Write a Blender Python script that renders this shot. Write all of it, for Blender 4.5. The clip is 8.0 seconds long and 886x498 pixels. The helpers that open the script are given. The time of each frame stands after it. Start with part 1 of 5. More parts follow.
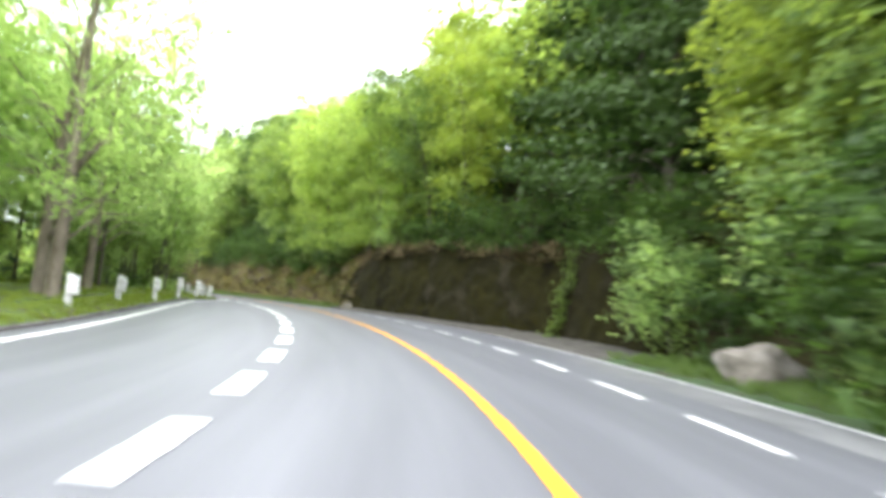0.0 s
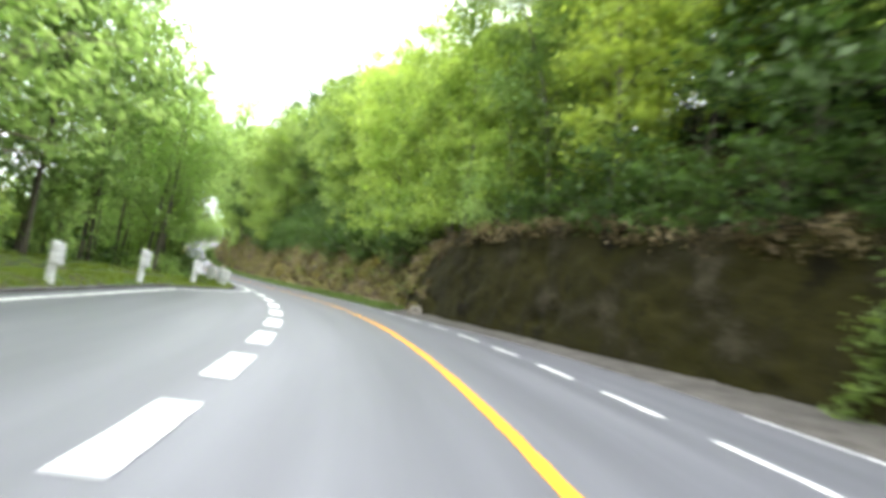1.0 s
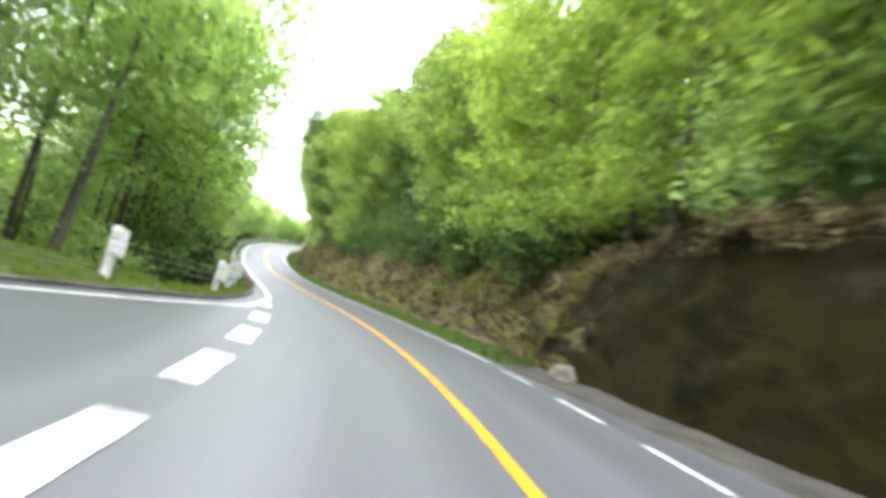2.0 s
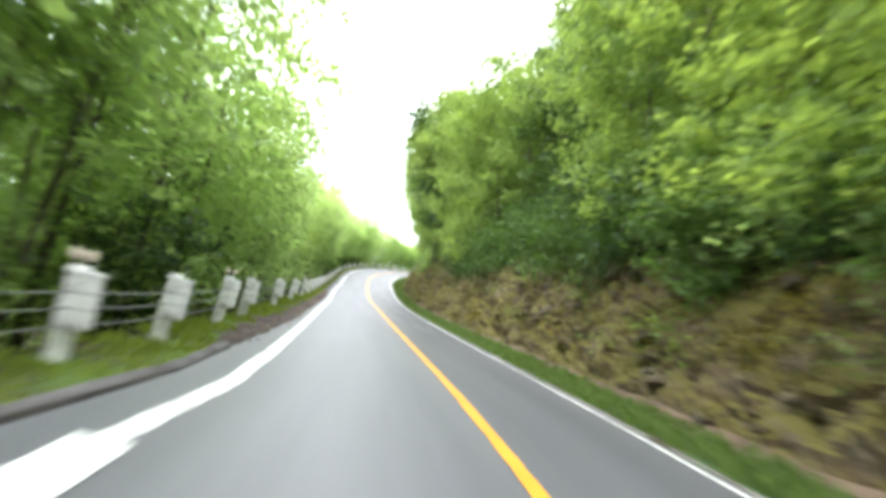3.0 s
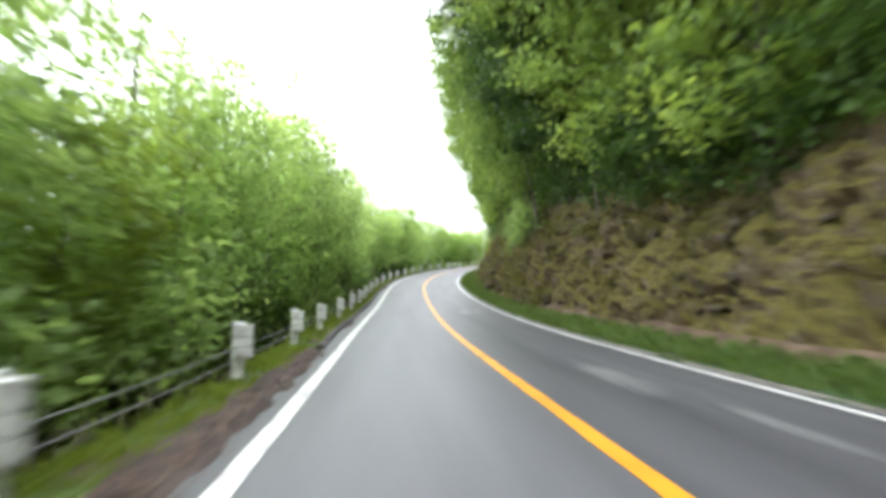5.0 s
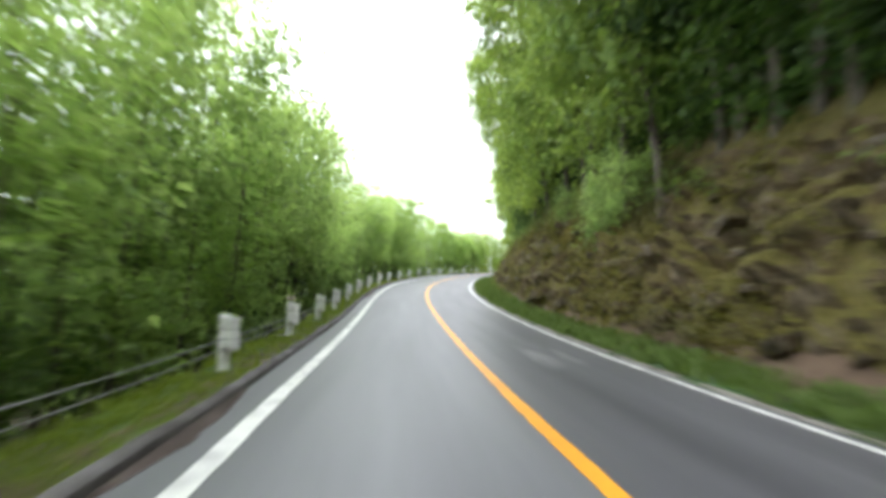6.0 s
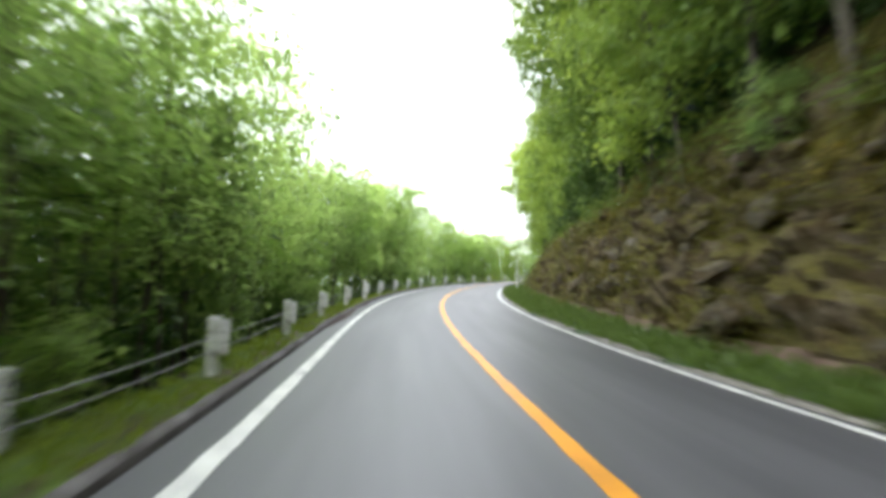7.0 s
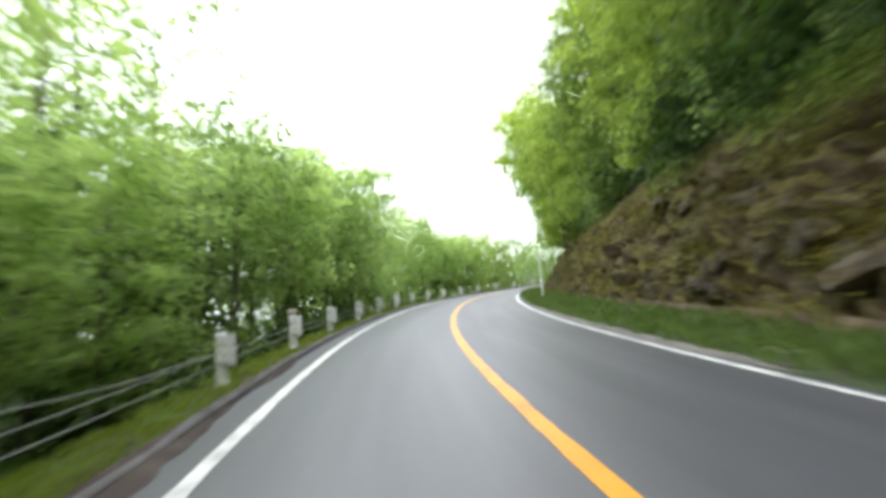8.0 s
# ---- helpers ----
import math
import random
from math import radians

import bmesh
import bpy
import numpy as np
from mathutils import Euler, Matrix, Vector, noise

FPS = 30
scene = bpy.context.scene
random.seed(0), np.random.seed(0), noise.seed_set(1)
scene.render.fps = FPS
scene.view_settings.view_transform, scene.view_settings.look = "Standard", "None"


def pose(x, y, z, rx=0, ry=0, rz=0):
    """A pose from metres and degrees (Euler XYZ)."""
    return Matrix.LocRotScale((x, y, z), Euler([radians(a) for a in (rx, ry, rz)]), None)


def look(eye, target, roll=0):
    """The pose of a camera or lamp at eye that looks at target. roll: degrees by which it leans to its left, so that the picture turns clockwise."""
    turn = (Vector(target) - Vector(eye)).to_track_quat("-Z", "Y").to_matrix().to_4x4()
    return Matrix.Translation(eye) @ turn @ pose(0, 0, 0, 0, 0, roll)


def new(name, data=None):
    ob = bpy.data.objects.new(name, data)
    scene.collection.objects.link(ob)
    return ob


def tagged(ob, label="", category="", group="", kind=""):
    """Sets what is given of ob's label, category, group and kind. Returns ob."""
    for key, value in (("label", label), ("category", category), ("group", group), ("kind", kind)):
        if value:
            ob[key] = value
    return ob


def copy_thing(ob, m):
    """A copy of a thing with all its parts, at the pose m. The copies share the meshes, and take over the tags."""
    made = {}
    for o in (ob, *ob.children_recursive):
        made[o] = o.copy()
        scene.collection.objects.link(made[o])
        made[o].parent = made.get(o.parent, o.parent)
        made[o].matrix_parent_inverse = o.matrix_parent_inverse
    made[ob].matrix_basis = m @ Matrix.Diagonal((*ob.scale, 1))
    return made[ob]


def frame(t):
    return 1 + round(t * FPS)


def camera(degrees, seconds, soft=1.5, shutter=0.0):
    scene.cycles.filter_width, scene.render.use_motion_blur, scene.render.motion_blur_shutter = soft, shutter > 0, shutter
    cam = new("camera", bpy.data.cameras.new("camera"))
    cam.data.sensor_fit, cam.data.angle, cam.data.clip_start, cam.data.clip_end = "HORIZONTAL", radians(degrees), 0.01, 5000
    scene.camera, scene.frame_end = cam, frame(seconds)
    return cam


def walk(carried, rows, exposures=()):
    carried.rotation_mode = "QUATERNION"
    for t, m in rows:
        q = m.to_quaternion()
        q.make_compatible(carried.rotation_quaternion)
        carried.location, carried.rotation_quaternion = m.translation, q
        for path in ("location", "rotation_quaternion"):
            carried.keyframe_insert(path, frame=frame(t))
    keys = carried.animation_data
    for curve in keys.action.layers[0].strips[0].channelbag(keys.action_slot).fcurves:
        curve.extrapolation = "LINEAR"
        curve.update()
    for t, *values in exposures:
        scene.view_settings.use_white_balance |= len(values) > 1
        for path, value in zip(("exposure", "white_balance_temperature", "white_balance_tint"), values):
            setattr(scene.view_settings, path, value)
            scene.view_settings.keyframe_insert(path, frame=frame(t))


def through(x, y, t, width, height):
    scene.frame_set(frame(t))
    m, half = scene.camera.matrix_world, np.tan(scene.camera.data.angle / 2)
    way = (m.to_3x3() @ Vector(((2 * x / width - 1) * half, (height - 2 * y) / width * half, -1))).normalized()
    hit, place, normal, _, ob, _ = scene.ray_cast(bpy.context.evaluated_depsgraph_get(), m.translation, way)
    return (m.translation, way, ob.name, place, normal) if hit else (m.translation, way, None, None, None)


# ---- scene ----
# the ride: seconds and pose
cam = camera(71.19, 8.0, soft=4.2, shutter=0.6)
PATH = [
    (0.00, pose(-1.263, -2.235, 1.377, 94.57, -5.26, -2.09)),
    (0.50, pose(-1.728, 5.022, 1.387, 93.98, -8.47, 1.59)),
    (1.00, pose(-2.736, 12.156, 1.370, 93.94, -9.08, 4.68)),
    (1.50, pose(-4.391, 19.460, 1.373, 94.53, -12.76, 8.16)),
    (2.15, pose(-7.000, 29.150, 1.330, 94.44, -15.10, 14.70)),
    (2.80, pose(-10.902, 38.636, 1.245, 94.28, -15.19, 22.52)),
    (3.00, pose(-12.408, 41.418, 1.276, 94.28, -14.44, 23.83)),
    (3.50, pose(-16.453, 48.438, 1.199, 93.85, -10.64, 27.05)),
    (4.00, pose(-20.875, 55.515, 1.093, 93.09, -3.74, 28.54)),
    (4.50, pose(-25.498, 62.680, 0.895, 93.41, 0.45, 28.46)),
    (5.25, pose(-32.331, 73.421, 0.789, 93.73, 0.07, 28.34)),
    (6.00, pose(-39.222, 84.193, 0.790, 94.38, -2.29, 27.63)),
    (6.50, pose(-43.745, 91.543, 0.880, 94.65, -1.64, 27.62)),
    (7.00, pose(-48.301, 98.883, 1.079, 95.57, -0.79, 27.33)),
    (7.50, pose(-52.821, 106.233, 1.395, 96.79, 2.25, 26.71)),
    (8.00, pose(-57.197, 113.672, 1.896, 96.86, 4.73, 24.59)),
]
walk(cam, PATH, [(0.0, 0.25), (1.5, 0.35), (3.0, 0.36), (3.5, 0.27), (4.5, -0.05), (6.5, -0.29), (8.0, -0.46)])

# the road's centre line: turning (1/m) every 6 m and change of grade every 14 m, from s = -20 m
TURN = [0.01888, 0.01804, 0.01706, 0.0158, 0.01405, 0.01149, 0.0093, 0.00871, 0.01028, 0.01185, 0.01112, 0.00868, 0.00481, 0.00147, 0.0002, -0.00078, 0.0009, 0.00171, 4e-05, -0.00162, -0.00196, -0.00111, 0.00031, 0.00024, -0.00158, -0.00389, -0.00541, -0.00678, -0.007, -0.00592, -0.0044, -0.006, -0.006, -0.0115, -0.0115, -0.0115, -0.0115, -0.0115, -0.0115, -0.0115, -0.0115, -0.0115, -0.0115, -0.0115, -0.0115, -0.0115, -0.0115]
GRADE = [1.6e-05, 3.3e-05, 1.9e-05, -0.000224, -0.000475, -0.000427, 0.000133, 0.000513, 0.001026, 0.001738, 0.002122, 0.000522, -0.000203, -0.000127, -7.7e-05, -3.4e-05, 1e-06, 5e-06, 1e-06, 1e-06, 1e-06]
STEP = np.arange(-60, 301, 0.5)
_k = np.interp(STEP, np.arange(-20, 261, 6.0)[:len(TURN)], TURN)
_g = np.interp(STEP, np.arange(-20, 261, 14.0)[:len(GRADE)], GRADE)


def _sum(v):
    c = np.concatenate([[0], np.cumsum((v[1:] + v[:-1]) / 2 * 0.5)])
    return c - np.interp(0, STEP, c)


HEAD = _sum(_k)
RX, RY = _sum(-np.sin(HEAD)), _sum(np.cos(HEAD))
RZ = _sum(_sum(_g))


def place(s, o, z=0.0):
    """The point s metres along the road, o to the right of its yellow line and z above its surface."""
    h = np.interp(s, STEP, HEAD)
    return (np.interp(s, STEP, RX) + o * np.cos(h), np.interp(s, STEP, RY) + o * np.sin(h), np.interp(s, STEP, RZ) + z)


def heading(s):
    return float(np.interp(s, STEP, HEAD))


def along(table):
    """A smooth function of s from (s, value) pairs."""
    a, b = zip(*table)
    return lambda s: np.interp(s, a, b)


# ---- world and light: overcast, bright white sky ----
world = bpy.data.worlds.new("overcast_sky")
scene.world = world
world.use_nodes = True
wn = world.node_tree.nodes
wl = world.node_tree.links
wn.clear()
sky = wn.new("ShaderNodeTexSky")
sky.sky_type, sky.sun_disc = "NISHITA", False
sky.sun_elevation, sky.sun_rotation = radians(58), radians(200)
sky_gain = wn.new("ShaderNodeMix")
sky_gain.data_type, sky_gain.blend_type = "RGBA", "MIX"
sky_gain.inputs["Factor"].default_value = 0.88
cloud = wn.new("ShaderNodeTexNoise")
cloud.inputs["Scale"].default_value, cloud.inputs["Detail"].default_value = 2.2, 5
ramp = wn.new("ShaderNodeValToRGB")
ramp.color_ramp.elements[0].color, ramp.color_ramp.elements[1].color = (25, 26.2, 29, 1), (32.5, 33.5, 35.5, 1)
wl.new(cloud.outputs["Fac"], ramp.inputs["Fac"])
wl.new(sky.outputs["Color"], sky_gain.inputs["A"])
wl.new(ramp.outputs["Color"], sky_gain.inputs["B"])
back = wn.new("ShaderNodeBackground")
back.inputs["Strength"].default_value = 0.165
wl.new(sky_gain.outputs["Result"], back.inputs["Color"])
wl.new(back.outputs["Background"], wn.new("ShaderNodeOutputWorld").inputs["Surface"])
sun_data = bpy.data.lights.new("sun", "SUN")
sun_data.energy, sun_data.angle, sun_data.color = 1.5, radians(25), (1.0, 0.97, 0.9)
sun = new("sun", sun_data)
sun.matrix_world = look((0, 0, 60), (6, 30, 0))


# ---- materials ----
def material(name, colours, scale=3.0, rough=0.8, bump=0.2, fine=40.0, detail=6, rand=0.0, metal=0.0, spec=0.4, coord="Object", stretch=(1, 1, 1), bump_dist=0.05, grain="Object"):
    """Noise at two scales through a colour ramp, with relief from the fine one."""
    m = bpy.data.materials.new(name)
    m.use_nodes = True
    n, l = m.node_tree.nodes, m.node_tree.links
    b = n["Principled BSDF"]
    b.inputs["Roughness"].default_value, b.inputs["Metallic"].default_value = rough, metal
    b.inputs["Specular IOR Level"].default_value = spec
    tc, mp = n.new("ShaderNodeTexCoord"), n.new("ShaderNodeMapping")
    mp.inputs["Scale"].default_value = stretch
    l.new(tc.outputs[coord], mp.inputs["Vector"])
    big, small = n.new("ShaderNodeTexNoise"), n.new("ShaderNodeTexNoise")
    big.inputs["Scale"].default_value, big.inputs["Detail"].default_value = scale, detail
    small.inputs["Scale"].default_value, small.inputs["Detail"].default_value = fine, 3
    l.new(mp.outputs["Vector"], big.inputs["Vector"])
    l.new(mp.outputs["Vector"] if coord == grain else tc.outputs[grain], small.inputs["Vector"])
    mix = n.new("ShaderNodeMath")
    mix.operation = "MULTIPLY_ADD"
    mix.inputs[1].default_value = 0.35
    l.new(small.outputs["Fac"], mix.inputs[0])
    sub = n.new("ShaderNodeMath")
    sub.operation = "MULTIPLY_ADD"
    sub.inputs[1].default_value, sub.inputs[2].default_value = 1.0, -0.175
    l.new(big.outputs["Fac"], sub.inputs[0])
    l.new(sub.outputs[0], mix.inputs[2])
    r = n.new("ShaderNodeValToRGB")
    lo, hi = 0.30, 0.70
    while len(r.color_ramp.elements) < len(colours):
        r.color_ramp.elements.new(0.5)
    for i, c in enumerate(colours):
        e = r.color_ramp.elements[i]
        e.position, e.color = lo + (hi - lo) * i / max(1, len(colours) - 1), (*c, 1)
    l.new(mix.outputs[0], r.inputs["Fac"])
    out = r.outputs["Color"]
    if rand:
        info, hsv = n.new("ShaderNodeObjectInfo"), n.new("ShaderNodeHueSaturation")
        mr = n.new("ShaderNodeMapRange")
        mr.inputs["To Min"].default_value, mr.inputs["To Max"].default_value = 1 - rand, 1 + rand
        l.new(info.outputs["Random"], mr.inputs["Value"])
        l.new(mr.outputs["Result"], hsv.inputs["Value"])
        l.new(out, hsv.inputs["Color"])
        out = hsv.outputs["Color"]
    l.new(out, b.inputs["Base Color"])
    bp = n.new("ShaderNodeBump")
    bp.inputs["Strength"].default_value, bp.inputs["Distance"].default_value = bump, bump_dist
    l.new(mix.outputs[0], bp.inputs["Height"])
    l.new(bp.outputs["Normal"], b.inputs["Normal"])
    return m


def leaf_material(name, dark, light, through, amount=0.45, mass=False):
    """Leaves: colour varies leaf by leaf and tree by tree (in a mass of growth by place), and light passes through them."""
    m = bpy.data.materials.new(name)
    m.use_nodes = True
    n, l = m.node_tree.nodes, m.node_tree.links
    b = n["Principled BSDF"]
    b.inputs["Roughness"].default_value, b.inputs["Specular IOR Level"].default_value = 0.55, 0.3
    geo, info = n.new("ShaderNodeNewGeometry"), n.new("ShaderNodeObjectInfo")
    tc, noi = n.new("ShaderNodeTexCoord"), n.new("ShaderNodeTexNoise")
    noi.inputs["Scale"].default_value = 0.22 if mass else 0.55
    l.new(tc.outputs["Object"], noi.inputs["Vector"])
    a = n.new("ShaderNodeMath")
    a.operation = "MULTIPLY_ADD"
    a.inputs[1].default_value = 0.22
    l.new(geo.outputs["Random Per Island"], a.inputs[0])
    l.new(noi.outputs["Fac"], a.inputs[2])
    c = n.new("ShaderNodeMath")
    c.operation = "MULTIPLY_ADD"
    c.inputs[1].default_value = 1.5 if mass else 0.55
    l.new((noi.outputs["Fac"] if mass else info.outputs["Random"]), c.inputs[0])
    l.new(a.outputs[0], c.inputs[2])
    if mass:
        shift = n.new("ShaderNodeMath")
        shift.inputs[1].default_value = -0.5
        l.new(c.outputs[0], shift.inputs[0])
        c = shift
    r = n.new("ShaderNodeValToRGB")
    r.color_ramp.elements[0].position, r.color_ramp.elements[0].color = 0.52, (*dark, 1)
    r.color_ramp.elements[1].position, r.color_ramp.elements[1].color = 0.98, (*light, 1)
    l.new(c.outputs[0], r.inputs["Fac"])
    l.new(r.outputs["Color"], b.inputs["Base Color"])
    t, mx, ad = n.new("ShaderNodeBsdfTranslucent"), n.new("ShaderNodeMix"), n.new("ShaderNodeMixShader")
    mx.data_type, mx.blend_type = "RGBA", "MULTIPLY"
    mx.inputs["Factor"].default_value = 1.0
    mx.inputs["B"].default_value = (*through, 1)
    l.new(r.outputs["Color"], mx.inputs["A"])
    l.new(mx.outputs["Result"], t.inputs["Color"])
    ad.inputs["Fac"].default_value = amount
    l.new(b.outputs["BSDF"], ad.inputs[1])
    l.new(t.outputs["BSDF"], ad.inputs[2])
    l.new(ad.outputs["Shader"], n["Material Output"].inputs["Surface"])
    return m


ASPHALT = material("worn_asphalt", [(0.092, 0.093, 0.104), (0.115, 0.1165, 0.13), (0.142, 0.1435, 0.159)], 1.1, 0.52, 0.25, 55, 6, spec=0.5, bump_dist=0.01, coord="UV", stretch=(1, 0.06, 1))
ASPHALT_D = material("darker_asphalt", [(0.058, 0.058, 0.066), (0.083, 0.083, 0.093), (0.11, 0.11, 0.122)], 1.2, 0.5, 0.25, 55, 6, spec=0.45, bump_dist=0.01, coord="UV", stretch=(1, 0.06, 1))


def fade_along(m, start, end, colour):
    """The colour of the rest of the road turns into the material's own between two places along it."""
    n, l = m.node_tree.nodes, m.node_tree.links
    tc, xyz, mr, mx = n.new("ShaderNodeTexCoord"), n.new("ShaderNodeSeparateXYZ"), n.new("ShaderNodeMapRange"), n.new("ShaderNodeMix")
    l.new(tc.outputs["UV"], xyz.inputs["Vector"])
    l.new(xyz.outputs["Y"], mr.inputs["Value"])
    mr.inputs["From Min"].default_value, mr.inputs["From Max"].default_value = start, end
    mx.data_type = "RGBA"
    mx.inputs["A"].default_value = (*colour, 1)
    own = n["Principled BSDF"].inputs["Base Color"]
    l.new(own.links[0].from_socket, mx.inputs["B"])
    l.new(mr.outputs["Result"], mx.inputs["Factor"])
    l.new(mx.outputs["Result"], own)


fade_along(ASPHALT_D, 44, 62, (0.115, 0.1165, 0.13))
PATCH = material("pale_worn_asphalt", [(0.11, 0.11, 0.115), (0.19, 0.19, 0.195)], 0.8, 0.55, 0.2, 50, bump_dist=0.01)
WHITE = material("white_road_paint", [(0.36, 0.36, 0.37), (0.74, 0.74, 0.73), (0.82, 0.82, 0.81)], 2.2, 0.5, 0.1, 60, bump_dist=0.01)
YELLOW = material("yellow_road_paint", [(0.6, 0.26, 0.025), (0.78, 0.33, 0.02), (0.82, 0.37, 0.025)], 1.0, 0.5, 0.1, 60, bump_dist=0.01)
KERB = material("grey_kerb", [(0.05, 0.043, 0.04), (0.1, 0.091, 0.09), (0.17, 0.158, 0.162)], 1.6, 0.85, 0.4, 30)
KERB_FACE = material("dirty_kerb_face", [(0.016, 0.014, 0.011), (0.04, 0.035, 0.03), (0.075, 0.068, 0.062)], 1.8, 0.9, 0.4, 30)
GRAVEL = material("gravelly_shoulder", [(0.042, 0.037, 0.032), (0.07, 0.064, 0.055), (0.1, 0.092, 0.08)], 1.2, 0.95, 0.6, 25)
CONCRETE = material("gutter_concrete", [(0.1, 0.093, 0.078), (0.24, 0.225, 0.2)], 1.5, 0.85, 0.3, 30)
LITTER = material("leaf_litter", [(0.028, 0.019, 0.016), (0.06, 0.043, 0.038), (0.1, 0.08, 0.07)], 1.6, 0.95, 0.6, 25)
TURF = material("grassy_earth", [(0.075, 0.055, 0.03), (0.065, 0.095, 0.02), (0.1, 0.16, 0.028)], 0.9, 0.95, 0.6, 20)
# TURF again, with the bank's shade put into the colour
TURF_D = material("shade_toned_grassy_earth", [(0.05, 0.04, 0.022), (0.03, 0.056, 0.016), (0.042, 0.09, 0.024)], 0.9, 0.95, 0.6, 20)
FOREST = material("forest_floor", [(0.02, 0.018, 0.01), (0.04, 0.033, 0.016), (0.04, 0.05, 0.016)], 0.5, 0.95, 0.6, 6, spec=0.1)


def rock_material(name, earth, stone, moss, seed=0.0, mossy=0.5, rand=0.0):
    """Broken rock: toned slabs, brown earth between them, and moss on what faces up."""
    m = bpy.data.materials.new(name)
    m.use_nodes = True
    n, l = m.node_tree.nodes, m.node_tree.links
    b = n["Principled BSDF"]
    b.inputs["Roughness"].default_value, b.inputs["Specular IOR Level"].default_value = 0.88, 0.18
    tc, mp = n.new("ShaderNodeTexCoord"), n.new("ShaderNodeMapping")
    mp.inputs["Location"].default_value, mp.inputs["Scale"].default_value = (seed, seed, 0), (1, 1, 1.9)
    l.new(tc.outputs["Object"], mp.inputs["Vector"])

    def noisy(scale, detail, rough=0.6):
        x = n.new("ShaderNodeTexNoise")
        x.inputs["Scale"].default_value, x.inputs["Detail"].default_value, x.inputs["Roughness"].default_value = scale, detail, rough
        l.new(mp.outputs["Vector"], x.inputs["Vector"])
        return x.outputs["Fac"]

    def ramp_of(fac, lo, hi, c0, c1):
        x = n.new("ShaderNodeValToRGB")
        x.color_ramp.elements[0].position, x.color_ramp.elements[0].color = lo, (*c0, 1)
        x.color_ramp.elements[1].position, x.color_ramp.elements[1].color = hi, (*c1, 1)
        l.new(fac, x.inputs["Fac"])
        return x.outputs["Color"]

    def blend(fac, a, c):
        x = n.new("ShaderNodeMix")
        x.data_type = "RGBA"
        l.new(fac, x.inputs["Factor"])
        l.new(a, x.inputs["A"])
        l.new(c, x.inputs["B"])
        return x.outputs["Result"]

    grain, patch, broad = noisy(9.0, 6, 0.7), noisy(1.3, 5), noisy(0.45, 3)
    cells = n.new("ShaderNodeTexVoronoi")
    cells.inputs["Scale"].default_value = 1.7
    l.new(mp.outputs["Vector"], cells.inputs["Vector"])
    tone = n.new("ShaderNodeMix")
    tone.inputs["Factor"].default_value = 0.45
    l.new(grain, tone.inputs["A"])
    l.new(cells.outputs["Color"], tone.inputs["B"])
    rocky = ramp_of(tone.outputs["Result"], 0.3, 0.72, *stone)
    soil = ramp_of(grain, 0.35, 0.68, *earth)
    base = blend(ramp_of(patch, 0.42, 0.6, (0, 0, 0), (1, 1, 1)), soil, rocky)
    geo, xyz = n.new("ShaderNodeNewGeometry"), n.new("ShaderNodeSeparateXYZ")
    l.new(geo.outputs["Normal"], xyz.inputs["Vector"])
    up = n.new("ShaderNodeMath")
    up.operation = "MULTIPLY_ADD"
    up.inputs[1].default_value = 0.45
    l.new(xyz.outputs["Z"], up.inputs[0])
    l.new(broad, up.inputs[2])
    green = ramp_of(grain, 0.35, 0.7, *moss)
    cover = 0.92 - 0.35 * mossy
    base = blend(ramp_of(up.outputs[0], cover - 0.14, cover + 0.1, (0, 0, 0), (0.9, 0.9, 0.9)), base, green)
    if rand:
        info, hsv, mr = n.new("ShaderNodeObjectInfo"), n.new("ShaderNodeHueSaturation"), n.new("ShaderNodeMapRange")
        mr.inputs["To Min"].default_value, mr.inputs["To Max"].default_value = 1 - rand, 1 + rand
        l.new(info.outputs["Random"], mr.inputs["Value"])
        l.new(mr.outputs["Result"], hsv.inputs["Value"])
        l.new(base, hsv.inputs["Color"])
        base = hsv.outputs["Color"]
    l.new(base, b.inputs["Base Color"])
    bp = n.new("ShaderNodeBump")
    bp.inputs["Strength"].default_value, bp.inputs["Distance"].default_value = 0.8, 0.09
    l.new(tone.outputs["Result"], bp.inputs["Height"])
    l.new(bp.outputs["Normal"], b.inputs["Normal"])
    return m


SOIL = ((0.043, 0.03, 0.012), (0.122, 0.087, 0.042))
OLIVE = ((0.055, 0.052, 0.012), (0.15, 0.13, 0.03))
ROCKY = rock_material("broken_rock_and_earth", SOIL, ((0.038, 0.029, 0.018), (0.22, 0.177, 0.122)), OLIVE, 0.0, 0.85)
ROCK = rock_material("grey_brown_rock", SOIL, ((0.035, 0.027, 0.017), (0.2, 0.175, 0.14)), OLIVE, 3.0, 0.55, 0.3)
TAN = material("lichened_tan_stone", [(0.06, 0.05, 0.033), (0.135, 0.115, 0.08), (0.23, 0.2, 0.16)], 2.6, 0.9, 0.7, 14, bump_dist=0.08)
PALE = material("pale_stone", [(0.1, 0.09, 0.07), (0.2, 0.18, 0.15), (0.3, 0.28, 0.25)], 1.8, 0.9, 0.6, 14, bump_dist=0.06)
# mossy stone, toned darker still for the shade of the overhanging growth
MOSSY = material("shade_toned_mossy_stone", [(0.005, 0.0042, 0.0012), (0.02, 0.018, 0.003), (0.012, 0.0105, 0.003), (0.031, 0.027, 0.015)], 0.5, 0.95, 0.6, 8, 8, bump_dist=0.1, spec=0.12)
BARK = material("grey_brown_bark", [(0.05, 0.042, 0.03), (0.11, 0.096, 0.072), (0.19, 0.17, 0.135)], 2.5, 0.9, 0.8, 20, stretch=(1, 1, 0.25), rand=0.25)
